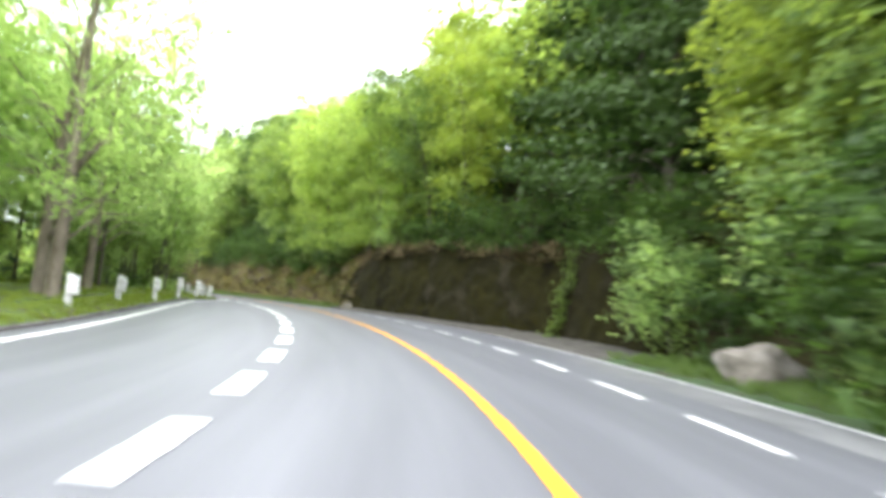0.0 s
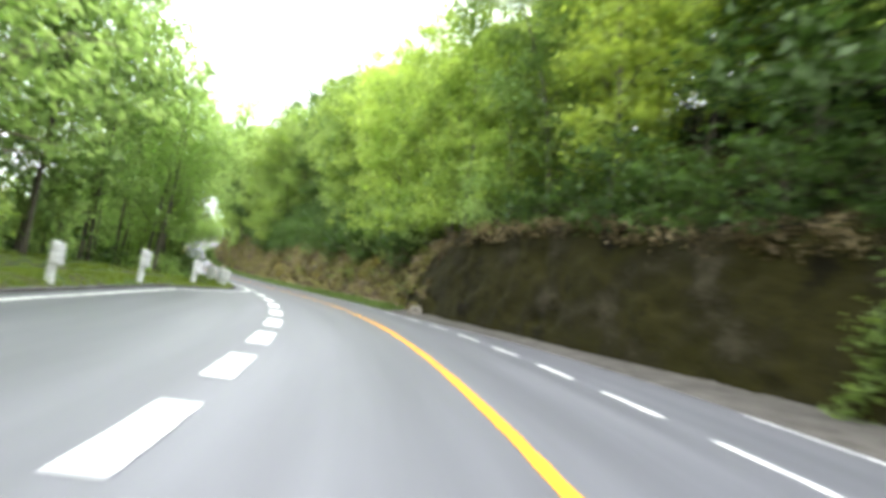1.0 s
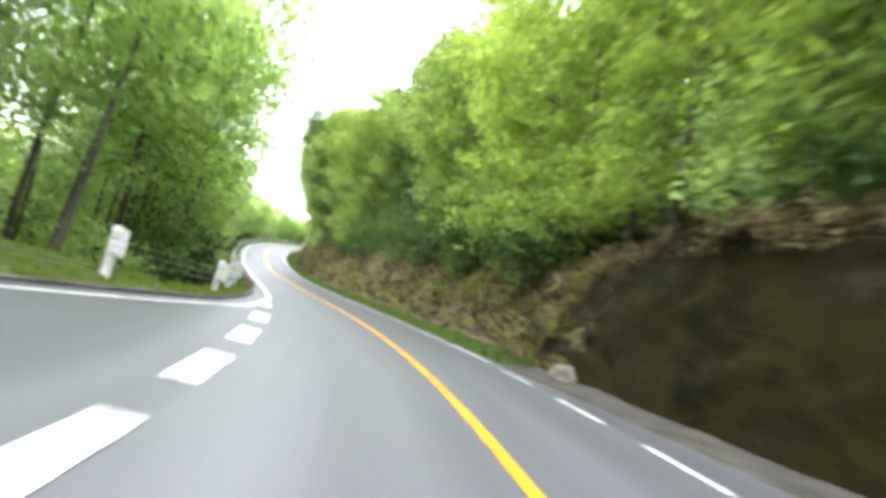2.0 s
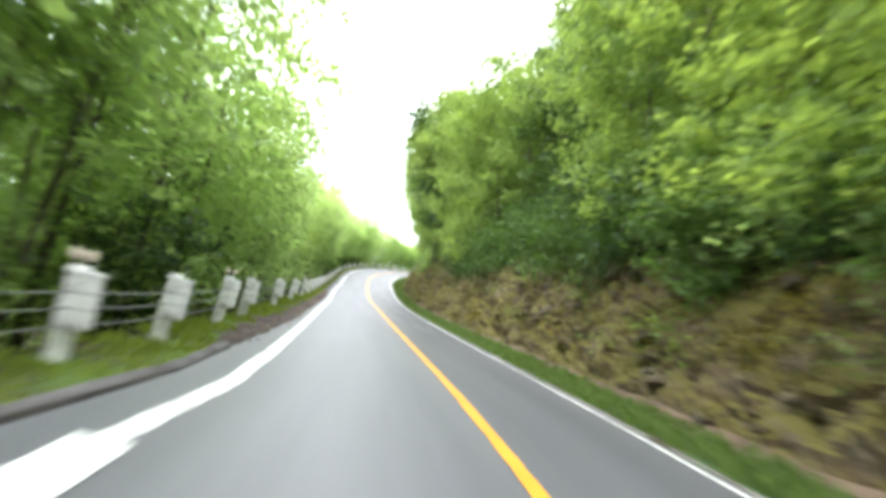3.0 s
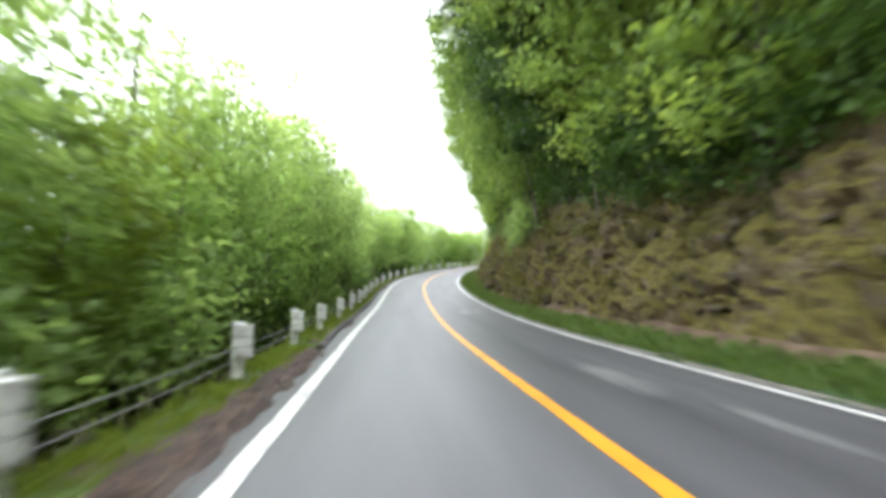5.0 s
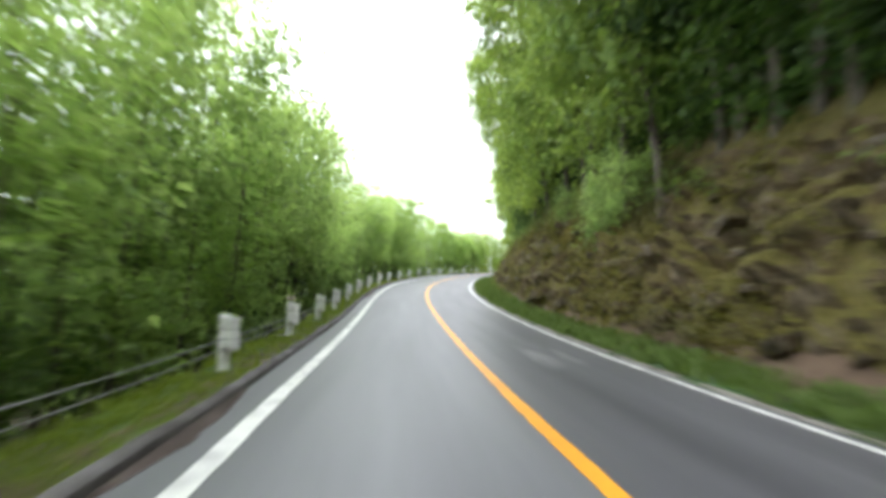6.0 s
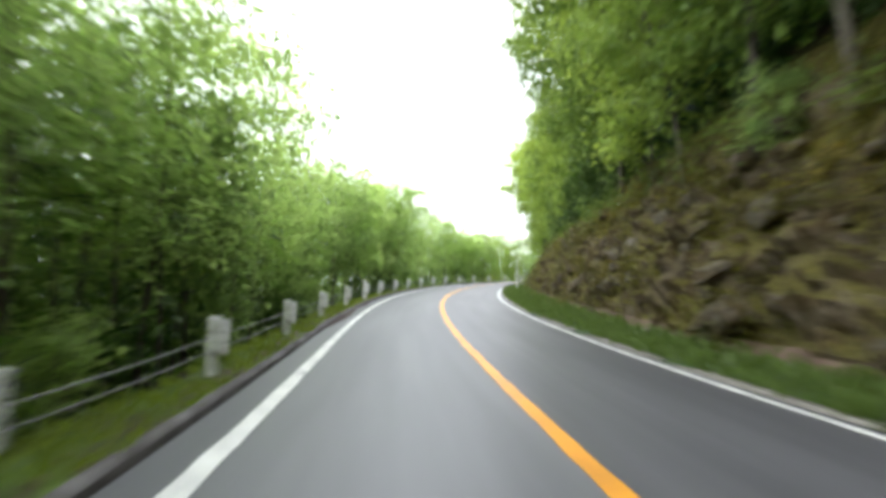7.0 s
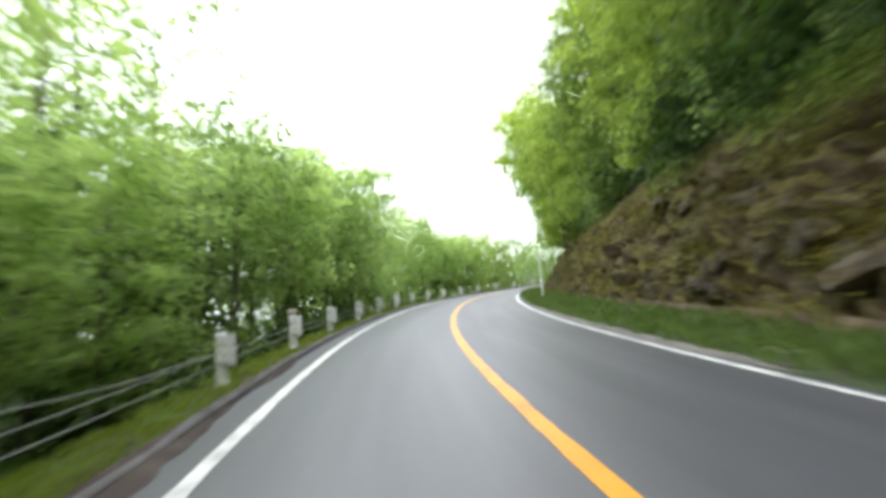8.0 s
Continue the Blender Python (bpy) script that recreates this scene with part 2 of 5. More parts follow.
BARK_P = material("pale_grey_bark", [(0.13, 0.105, 0.075), (0.24, 0.2, 0.155), (0.36, 0.31, 0.25)], 2.5, 0.9, 0.8, 20, stretch=(1, 1, 0.25))
POSTW = material("weathered_white_paint", [(0.45, 0.44, 0.41), (0.78, 0.78, 0.76), (0.84, 0.84, 0.83)], 4.0, 0.6, 0.2, 40, bump_dist=0.01, rand=0.08)
STEEL = material("galvanised_steel", [(0.2, 0.2, 0.205), (0.38, 0.38, 0.385)], 12, 0.45, 0.1, 80, metal=0.7, bump_dist=0.005)
DARK = material("dark_steel", [(0.03, 0.03, 0.03), (0.07, 0.06, 0.05)], 10, 0.6, 0.1, 60, metal=0.3, bump_dist=0.005)
RUSTY = material("rusty_brown_steel", [(0.06, 0.035, 0.02), (0.13, 0.075, 0.045)], 14, 0.7, 0.2, 60, metal=0.2, bump_dist=0.005)
AMBER = material("faded_reflector", [(0.55, 0.45, 0.33), (0.8, 0.73, 0.62)], 14, 0.3, 0.1, 60, bump_dist=0.005)
WOOD = material("dry_branch", [(0.25, 0.21, 0.15), (0.45, 0.4, 0.3)], 6, 0.9, 0.4, 30)
LEAF = leaf_material("fresh_green_leaves", (0.108, 0.18, 0.06), (0.285, 0.41, 0.145), (2.3, 2.1, 1.7), 0.55)
LEAF_Y = leaf_material("yellow_green_leaves", (0.104, 0.164, 0.03), (0.27, 0.355, 0.066), (1.8, 1.7, 1.2), 0.5)
LEAF_B = leaf_material("bright_spring_leaves", (0.15, 0.24, 0.046), (0.315, 0.44, 0.1), (1.7, 1.55, 1.15), 0.5)
LEAF_R = leaf_material("leaves_of_the_hill", (0.112, 0.195, 0.042), (0.3, 0.43, 0.105), (1.3, 1.2, 0.9), 0.43)
# leaf colour lowered to carry the shade under and between the crowns
LEAF_M = leaf_material("shade_toned_leaves", (0.025, 0.055, 0.013), (0.08, 0.145, 0.03), (1.4, 1.4, 1.0), 0.4)
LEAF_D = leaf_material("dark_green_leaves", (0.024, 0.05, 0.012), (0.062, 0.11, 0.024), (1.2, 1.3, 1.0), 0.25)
MASS = leaf_material("mixed_fresh_leaves", (0.106, 0.178, 0.057), (0.288, 0.415, 0.145), (2.0, 1.85, 1.5), 0.54, True)
MASS_Y = leaf_material("mixed_yellow_green_leaves", (0.1, 0.165, 0.032), (0.28, 0.38, 0.085), (1.8, 1.65, 1.3), 0.52, True)
# leaf mass darkened in colour for the shade inside the woods
MASS_M = leaf_material("mixed_shade_toned_leaves", (0.025, 0.055, 0.014), (0.09, 0.16, 0.038), (1.4, 1.4, 1.0), 0.4, True)
# leaves of dark conifers, and of undergrowth coloured dark for the shade over it
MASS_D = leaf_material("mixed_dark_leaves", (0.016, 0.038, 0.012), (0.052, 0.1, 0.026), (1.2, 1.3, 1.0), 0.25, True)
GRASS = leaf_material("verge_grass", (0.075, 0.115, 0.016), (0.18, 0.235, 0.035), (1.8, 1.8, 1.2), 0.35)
# GRASS again, darkened in colour for the shade below the bank
GRASS_D = leaf_material("shade_toned_verge_grass", (0.036, 0.068, 0.015), (0.096, 0.148, 0.034), (1.8, 1.8, 1.2), 0.35)
FERN = leaf_material("fern_leaves", (0.05, 0.095, 0.022), (0.15, 0.225, 0.055), (1.6, 1.5, 1.1), 0.45, True)
DRY = leaf_material("dry_twigs_and_grass", (0.1, 0.075, 0.035), (0.3, 0.24, 0.13), (1.2, 1.1, 0.8), 0.25, True)
BROWN = leaf_material("fallen_brown_leaves", (0.05, 0.026, 0.018), (0.16, 0.095, 0.07), (1.0, 0.8, 0.6), 0.1, True)
OCHRE = leaf_material("ochre_weeds", (0.11, 0.1, 0.016), (0.28, 0.23, 0.04), (1.5, 1.4, 1.0), 0.3, True)
MOSS = leaf_material("slope_moss", (0.05, 0.052, 0.011), (0.15, 0.14, 0.025), (1.5, 1.5, 1.0), 0.25, True)


# ---- mesh helpers ----
def mesh_object(name, verts, faces, mat, parent=None, smooth=False):
    me = bpy.data.meshes.new(name)
    me.from_pydata([tuple(v) for v in verts], [], [tuple(f) for f in faces])
    me.materials.append(mat)
    if smooth:
        me.polygons.foreach_set("use_smooth", [True] * len(me.polygons))
    me.update()
    ob = new(name, me)
    ob.parent = parent
    return ob


def unit(a):
    return a / np.maximum(np.linalg.norm(a, axis=1, keepdims=True), 1e-6)


def leafy(name, v, out, mat, parent=None):
    """Leaves from their corners v, three a leaf, shaded softly round the way each faces: out of its clump and up."""
    t = v.reshape(-1, 3, 3)
    g = unit(np.cross(t[:, 1] - t[:, 0], t[:, 2] - t[:, 0]))
    flip = (g * out).sum(1) < 0
    t = np.where(flip[:, None, None], t[:, ::-1], t)
    g = np.where(flip[:, None], -g, g)
    nrm = unit(unit(out) + 0.55 * g)
    ob = mesh_object(name, t.reshape(-1, 3), np.arange(len(t) * 3).reshape(-1, 3).tolist(), mat, parent, True)
    ob.data.normals_split_custom_set_from_vertices(np.repeat(nrm, 3, 0).tolist())
    return ob


def part(name, bm, mat, parent=None, label="", smooth=False):
    me = bpy.data.meshes.new(name)
    bmesh.ops.recalc_face_normals(bm, faces=bm.faces)
    bm.to_mesh(me)
    bm.free()
    me.materials.append(mat)
    if smooth:
        me.polygons.foreach_set("use_smooth", [True] * len(me.polygons))
    ob = new(name, me)
    ob.parent = parent
    return tagged(ob, label)


def grid(name, rows_, mat, smooth=True, parent=None):
    """A sheet from rows of points, all rows of one length."""
    a = np.array(rows_)
    n, m = a.shape[:2]
    i = np.arange(n * m).reshape(n, m)
    f = np.stack([i[:-1, :-1], i[:-1, 1:], i[1:, 1:], i[1:, :-1]], -1).reshape(-1, 4)
    return mesh_object(name, a.reshape(-1, 3), f.tolist(), mat, parent, smooth)


def ribbon(name, s0, s1, left, right, z, mat, step=0.75, across=1, parent=None, smooth=True):
    """A strip along the road between two offsets (numbers or functions of s)."""
    lf = left if callable(left) else (lambda s: left)
    rt = right if callable(right) else (lambda s: right)
    n = max(2, int((s1 - s0) / step) + 1)
    ob = grid(name, [[place(s, lf(s) + (rt(s) - lf(s)) * j / across, z) for j in range(across + 1)] for s in np.linspace(s0, s1, n)], mat, smooth, parent)
    flat = np.array([(lf(s) + (rt(s) - lf(s)) * j / across, s) for s in np.linspace(s0, s1, n) for j in range(across + 1)])
    corner = np.empty(len(ob.data.loops), dtype=np.int32)
    ob.data.loops.foreach_get("vertex_index", corner)
    ob.data.uv_layers.new(name="road").data.foreach_set("uv", flat[corner].astype(np.float32).ravel())
    return ob


def profile(name, s0, s1, shape, mat, step=0.5, rough=0.0, parent=None, smooth=True):
    """A sheet along the road: shape(s) gives its cross-section as (o, z) pairs."""
    out = []
    for s in np.arange(s0, s1 + step / 2, step):
        row = []
        for o, z in shape(s):
            x, y, zz = place(s, o, z)
            if rough:
                d = noise.noise(Vector((x * 0.6, y * 0.6, zz * 0.6))) * rough + noise.noise(Vector((x * 2, y * 2, zz * 2))) * rough * 0.4
                x, y, zz = x, y, zz + d
            row.append((x, y, zz))
        out.append(row)
    return grid(name, out, mat, smooth, parent)


# ---- plan of the road's edges, as functions of s ----
POSTS = [(17.0, -9.0), (23.2, -9.0), (29.2, -8.4), (35.4, -7.5), (41.4, -6.1), (46.7, -4.57), (50.1, -4.37), (52.6, -4.25), (56.3, -4.3), (58.62, -4.25)]
POSTS += [(s, -4.25) for s in (64.4, 70.1, 75.6, 81.4, 87.6, 93.4, 98.45, 104.8, 110.7, 116.1, 121.5, 127.6, 133.5, 139.8, 145.6, 150.8, 156.4)]
POSTS += [(156.4 + 5.6 * i, -4.28) for i in range(1, 14)]
edge_left = along([(-60, -6.6), (-10, -7.0), (10, -7.6), (20, -7.8), (26, -7.75), (32, -7.3), (37.4, -6.6), (41, -5.1), (44.8, -3.7), (48, -3.24), (51, -3.03), (78, -3.03), (98, -3.05), (260, -3.05)])
tar_left = lambda s: edge_left(s) - float(np.interp(s, [40, 46, 54, 62, 90, 97, 103, 108, 116, 126, 260], [0.7, 0.65, 0.58, 0.4, 0.4, 0.59, 0.59, 0.64, 0.61, 0.63, 0.63]))
edge_right = along([(-60, 5.4), (26, 5.6), (32, 5.1), (38, 4.2), (44, 3.36), (46, 3.28), (60, 3.27), (76, 3.22), (260, 3.21)])
tar_right = lambda s: edge_right(s) + 0.22
foot_right = along([(-60, 7.6), (6, 7.6), (14, 8.4), (19, 8.9), (24.5, 8.7), (28, 7.8), (32, 6.8), (40, 5.4), (46, 4.9), (60, 4.8), (80, 4.9), (100, 4.8), (118, 4.9), (132, 5.3), (142, 5.6), (160, 5.3), (180, 5.2), (260, 5.2)])
top_height = along([(-60, 3.4), (14, 3.4), (16, 3.8), (26, 4.0), (34, 4.5), (40, 4.4), (46, 3.8), (60, 4.2), (66, 4.7), (72, 5.0), (80, 5.1), (85, 4.8), (91, 4.2), (98, 4.4), (108, 5.2), (118, 5.8), (124, 5.9), (130, 5.6), (138, 5.0), (146, 4.3), (165, 3.4), (260, 3.4)])
lean_back = along([(-60, 3.0), (14, 3.0), (16, 0.4), (42, 0.45), (47, 1.9), (60, 2.3), (110, 2.0), (140, 2.2), (260, 2.4)])


steep = along([(0, 0.0), (62, 0.0), (80, 1.5), (105, 2.0), (145, 1.8), (165, 0.5), (300, 0.5)])


level = along([(-60, 13.0), (30, 13.0), (36, 9.0), (41, 3.5), (46, 0.0), (300, 0.0)])


def hill(s, o):
    """Height over the road's surface away from it: a wooded hill to the right, a falling slope to the left."""
    if o >= 0:
        top_o = foot_right(s) + lean_back(s)
        u = o - top_o
        if u < 0:
            v = max(0.0, o - foot_right(s)) / lean_back(s)
            return -0.1 + (top_height(s) + 0.15) * v ** 0.87 if v > 0 else 0.0
        return top_height(s) + 30 * (1 - math.exp(-u * 0.95 / 30)) + steep(s) * (1 - math.exp(-u / 2.0))
    e = tar_left(s) - 1.5 - float(level(s))
    u = e - o
    if u < 0:
        return 0.35 * min(1.0, float(level(s)) / 4) if o < tar_left(s) - 1.5 else 0.0
    return -16 * (1 - math.exp(-u * 0.55 / 16))


# ---- ground sheet to the horizon ----
def ground_sheet():
    xs = np.concatenate([[-1500, -700, -380], np.arange(-240, 161, 5.0), [260, 600, 1500]])
    ys = np.concatenate([[-1500, -600, -250], np.arange(-130, 331, 5.0), [430, 800, 1500]])
    rows_ = []
    for y in ys:
        row = []
        for x in xs:
            d = np.hypot(RX - x, RY - y)
            j = int(d.argmin())
            side = math.cos(HEAD[j]) * (x - RX[j]) + math.sin(HEAD[j]) * (y - RY[j])
            o = math.copysign(float(d[j]), side)
            z = hill(STEP[j], o)
            low = 1.0
            if -20 < o < 19:
                z, low = min(z, 0.0), 3.0
            far = max(0.0, min(1.0, (abs(o) - 120) / 200))
            z = z * (1 - far) + far * (-4 if o > 0 else -16)
            row.append((x, y, float(RZ[j]) + z - low + 0.8 * noise.noise(Vector((x * 0.07, y * 0.07, 0)))))
        rows_.append(row)
    ob = grid("ground", rows_, FOREST)
    return tagged(ob, "dark forest floor with earth and fallen leaves", "ground", kind="structure")


ground_sheet()

# ---- road ----
road = tagged(ribbon("road", -60, 290, tar_left, tar_right, 0.0, ASPHALT, 0.75, 6), "grey worn asphalt mountain road, slightly damp", "road", kind="structure")
tagged(ribbon("oncoming_lane", 44, 290, 0.0, tar_right, 0.004, ASPHALT_D, 0.75, 3, road), "darker strip of asphalt in the oncoming lane")
line_half = along([(44, 0.1), (50, 0.1), (120, 0.1), (135, 0.085), (260, 0.085)])


def ragged(o, seed):
    """A painted edge at offset o (a number or a function of s), slightly uneven."""
    at = o if callable(o) else (lambda s: o)
    return lambda s: at(s) + 0.016 * noise.noise(Vector((s * 2.3, seed, 0))) + 0.01 * noise.noise(Vector((s * 9.0, seed, 4)))


for name, s0, s1, left, right, mat, label in (
        ("centre_line", -60, 290, -0.095, 0.095, YELLOW, "solid yellow centre line"),
        ("edge_line", 44.6, 290, lambda s: edge_left(s) - line_half(s), lambda s: edge_left(s) + line_half(s), WHITE, "solid white edge line"),
        ("edge_line", 45.5, 290, lambda s: edge_right(s) - 0.06, lambda s: edge_right(s) + 0.06, WHITE, "solid white edge line"),
        ("bay_line", -60, 44.6, lambda s: edge_left(s) - 0.1, lambda s: edge_left(s) + 0.1, WHITE, "solid white line along the lay-by"),
        ("shoulder_line", -60, 23, lambda s: edge_right(s) - 0.05, lambda s: edge_right(s) + 0.05, WHITE, "thin worn white shoulder line")):
    tagged(ribbon(name, s0, s1, ragged(left, 1.5), ragged(right, 7.5), 0.009, mat, 0.12, 1, road), label)
tagged(ribbon("shoulder_band", -40, 14.5, ragged(4.25, 11.5), ragged(5.35, 12.5), 0.006, PATCH, 0.3, 1, road), "paler worn strip of asphalt inside the shoulder line")
for k in range(-12, 13):
    s = 2.0 + 3.606 * k
    if k == 12:
        s = 46.15
    if s < 46.5:
        ribbon("lane_dash", s, s + 2.09, ragged(-3.42, 2.5), ragged(-3.04, 8.5), 0.013, WHITE, 0.1, 1, road)
for k in range(-12, 12):
    s = 4.43 + 3.415 * k
    if s > 43:
        break
    ribbon("shoulder_dash", s, s + 2.02, ragged(2.985, 3.5), ragged(3.155, 9.5), 0.013, WHITE, 0.1, 1, road)


def streaked_material():
    """Dark asphalt with pale streaks, fading out to its rim."""
    m = material("pale_streaked_asphalt", [(0.058, 0.058, 0.066), (0.083, 0.083, 0.093), (0.11, 0.11, 0.122)], 1.2, 0.5, 0.25, 55, 6, spec=0.45, bump_dist=0.01)
    n, l = m.node_tree.nodes, m.node_tree.links
    tc, size, ring, streak, mp, mul, mx = (n.new("ShaderNode" + k) for k in ("TexCoord", "VectorMath", "MapRange", "TexNoise", "Mapping", "Math", "Mix"))
    size.operation, mul.operation, mx.data_type = "LENGTH", "MULTIPLY", "RGBA"
    l.new(tc.outputs["UV"], size.inputs[0])
    ring.interpolation_type = "SMOOTHSTEP"
    ring.inputs["From Min"].default_value, ring.inputs["From Max"].default_value = 1.0, 0.25
    l.new(size.outputs["Value"], ring.inputs["Value"])
    mp.inputs["Scale"].default_value = (0.8, 5.0, 1)
    l.new(tc.outputs["UV"], mp.inputs["Vector"])
    streak.inputs["Scale"].default_value, streak.inputs["Detail"].default_value = 1.4, 5
    l.new(mp.outputs["Vector"], streak.inputs["Vector"])
    weight = n.new("ShaderNodeMapRange")
    weight.inputs["From Min"].default_value, weight.inputs["From Max"].default_value = 0.3, 0.62
    l.new(streak.outputs["Fac"], weight.inputs["Value"])
    l.new(ring.outputs["Result"], mul.inputs[0])
    l.new(weight.outputs["Result"], mul.inputs[1])
    own = n["Principled BSDF"].inputs["Base Color"]
    l.new(own.links[0].from_socket, mx.inputs["A"])
    mx.inputs["B"].default_value = (0.215, 0.215, 0.222, 1)
    l.new(mul.outputs[0], mx.inputs["Factor"])
    l.new(mx.outputs["Result"], own)
    return m


STREAKED = streaked_material()


def worn_patch(s, o, long, wide, seed):
    rng = random.Random(seed)
    n = 26
    ring, flat = [], [(0.0, 0.0)]
    for i in range(n):
        a = 2 * math.pi * i / n
        r = 1 + rng.uniform(-0.15, 0.15)
        ring.append(place(s + math.cos(a) * long / 2 * r, o + math.sin(a) * wide / 2 * r, 0.008))
        flat.append((math.cos(a), math.sin(a)))
    ob = mesh_object("worn_patch", [place(s, o, 0.008)] + ring, [(0, 1 + (i + 1) % n, 1 + i) for i in range(n)], STREAKED, road)
    corner = np.empty(len(ob.data.loops), dtype=np.int32)
    ob.data.loops.foreach_get("vertex_index", corner)
    ob.data.uv_layers.new(name="patch").data.foreach_set("uv", np.array(flat, dtype=np.float32)[corner].ravel())
    tagged(ob, "pale streaked patch of asphalt")


for k, (s, o, long, wide) in enumerate(((74.2, 1.55, 5.2, 0.62), (74.4, 2.2, 4.4, 0.42), (87.0, 1.6, 4.6, 0.8), (83.4, 2.0, 3.0, 0.4), (108.2, 1.55, 4.6, 0.7), (108.4, 2.2, 3.8, 0.42))):
    worn_patch(s, o, long, wide, k)

# ---- verges and banks ----
def left_verge(s):
    e = tar_left(s)
    w = float(np.interp(s, [30, 40, 47], [0.3, 0.22, 0.0]))
    return [(e + 0.02, -0.03), (e, 0.01), (e - 0.25, 0.03 + 0.4 * w), (e - 0.7, 0.01 + w), (e - 1.0, -0.01 + 1.1 * w), (e - 1.25, -0.14 + 1.4 * w)]


def left_slope(s):
    e = tar_left(s)
    f = float(level(s))
    if f > 0:
        up = 0.35 * min(1.0, f / 4)
        return [(e - 0.95, -0.12 + 0.75 * up), (e - 1.3, -0.08 + up), (e - 1.7, up), (e - 1.7 - 0.2 * f, up + 0.1), (e - 1.7 - 0.5 * f, up), (e - 1.7 - f, up - 0.3), (e - 8 - f, -3.5), (e - 12 - f, -5.4), (e - 18 - f, -7.6)]
    return [(e - 0.95, -0.16), (e - 1.3, -0.17), (e - 1.7, -0.32), (e - 2.4, -0.62), (e - 3.4, -1.1), (e - 5, -1.95), (e - 8, -3.5), (e - 12, -5.4), (e - 18, -7.6)]


tagged(profile("left_verge", -55, 290, left_verge, TURF, 0.8, 0.03), "grassy verge along the guard posts", "verge", kind="structure")
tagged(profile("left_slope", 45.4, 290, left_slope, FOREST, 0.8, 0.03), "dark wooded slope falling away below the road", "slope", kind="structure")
tagged(profile("bay_ground", -55, 45.5, left_slope, TURF, 0.8, 0.06), "level ground of thin grass and earth beyond the lay-by", "ground", kind="structure")


def litter_strip(s):
    e = tar_left(s)
    w = float(np.interp(s, [52, 57, 88, 94], [0.1, 1.0, 1.0, 0.1]))
    return [(e + 0.1 * w + 0.14 * noise.noise(Vector((s * 1.3, 0, 0))), 0.006), (e - 0.1, 0.035), (e - 0.32 * w, 0.05), (e - (0.5 + 0.1 * noise.noise(Vector((s * 0.9, 5, 0)))) * w, 0.03)]


tagged(profile("leaf_litter", 52, 94, litter_strip, LITTER, 0.35, 0.02), "red-brown leaf litter along the road's edge", "leaf litter", kind="structure")


r = np.random.RandomState(61)
litter_spots = []
for _ in range(2600):
    s, u = r.uniform(54, 92), r.normal(0.2, 0.2)
    litter_spots.append(place(s, tar_left(s) - u, 0.045 if 0 < u < 0.55 else 0.02))
for _ in range(2200):
    s, u = r.uniform(93, 150), r.normal(0.34, 0.1)
    litter_spots.append(place(s, tar_left(s) - u, 0.06))


def kerb(s0, s1, wide, high):
    def shape(s):
        e = tar_left(s) + 0.02
        return [(e + 0.06, -0.02), (e + 0.04, high * 0.7), (e - 0.02, high), (e - wide, high), (e - wide - 0.05, high * 0.6), (e - wide - 0.1, -0.02)]
    ob = profile("kerb", s0, s1, shape, KERB, 0.25, 0.03, smooth=True)
    ob.data.materials.append(KERB_FACE)
    ob.data.polygons.foreach_set("material_index", np.tile([1, 0, 0, 0, 0], len(ob.data.polygons) // 5).astype(np.int32))
    return tagged(ob, "low grey asphalt kerb with a dark dirty face", "kerb", kind="structure")


kerb(-55, 53.5, 0.09, 0.07)
kerb(92, 290, 0.09, 0.11)


def kerb_dirt(s0, s1, wide, high):
    """Dirt washed against the kerb, thin at its ends."""
    def shape(s):
        e = tar_left(s) + 0.09
        f = max(0.02, math.sin((s - s0) / (s1 - s0) * math.pi))
        w = f * wide * (1 + 0.6 * noise.noise(Vector((s * 1.7, 0, 4))))
        return [(e - 0.16, 0.1 + high * f), (e - 0.05, 0.03 + high * f), (e + 0.3 * w, 0.018 + 0.4 * high * f), (e + w, 0.005)]
    tagged(profile("kerb_dirt", s0, s1, shape, LITTER, 0.12), "red-brown dirt washed against the kerb", "dirt", kind="structure")


kerb_dirt(98.6, 103.2, 0.16, 0.0)
kerb_dirt(129.5, 138.0, 0.17, 0.04)
kerb_dirt(139.0, 142.5, 0.12, 0.02)
DAMP = material("damp_asphalt", [(0.028, 0.028, 0.029), (0.04, 0.04, 0.041), (0.055, 0.055, 0.056)], 1.5, 0.35, 0.3, 50, spec=0.5, bump_dist=0.01)
tagged(grid("damp_trickle", [[place(102.05 + 0.55 * (1 - u) ** 2 * k + 0.07 * noise.noise(Vector((u * 5, k, 0))) - 0.05 * u, -3.53 + 0.4 * u, 0.006) for k in (-0.16 - 0.25 * (u < 0.1), 0.0, 0.2)] for u in np.linspace(0, 1, 12)], DAMP, True, road), "dark damp trickle across the asphalt's edge")


def right_verge(s):
    a, b = tar_right(s), foot_right(s)
    return [(a - 0.02, -0.03), (a, 0.012), (a + 0.12, 0.03), (a + (b - a) * 0.35, 0.05), (a + (b - a) * 0.7, 0.1), (b + 0.1, 0.25), (b + 0.5, 0.4)]


gutter_width = along([(0, 0.05), (100, 0.05), (122, 0.22), (300, 0.22)])
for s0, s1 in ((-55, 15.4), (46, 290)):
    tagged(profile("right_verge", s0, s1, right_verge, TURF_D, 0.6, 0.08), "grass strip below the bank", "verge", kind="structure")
tagged(profile("gutter", 46, 290, lambda s: [(tar_right(s) - 0.01, -0.02), (tar_right(s) - 0.005, 0.03), (tar_right(s) + gutter_width(s), 0.045), (tar_right(s) + gutter_width(s) + 0.02, -0.02)], CONCRETE, 0.8, 0.01), "narrow dirty concrete gutter edge", "gutter", kind="structure")
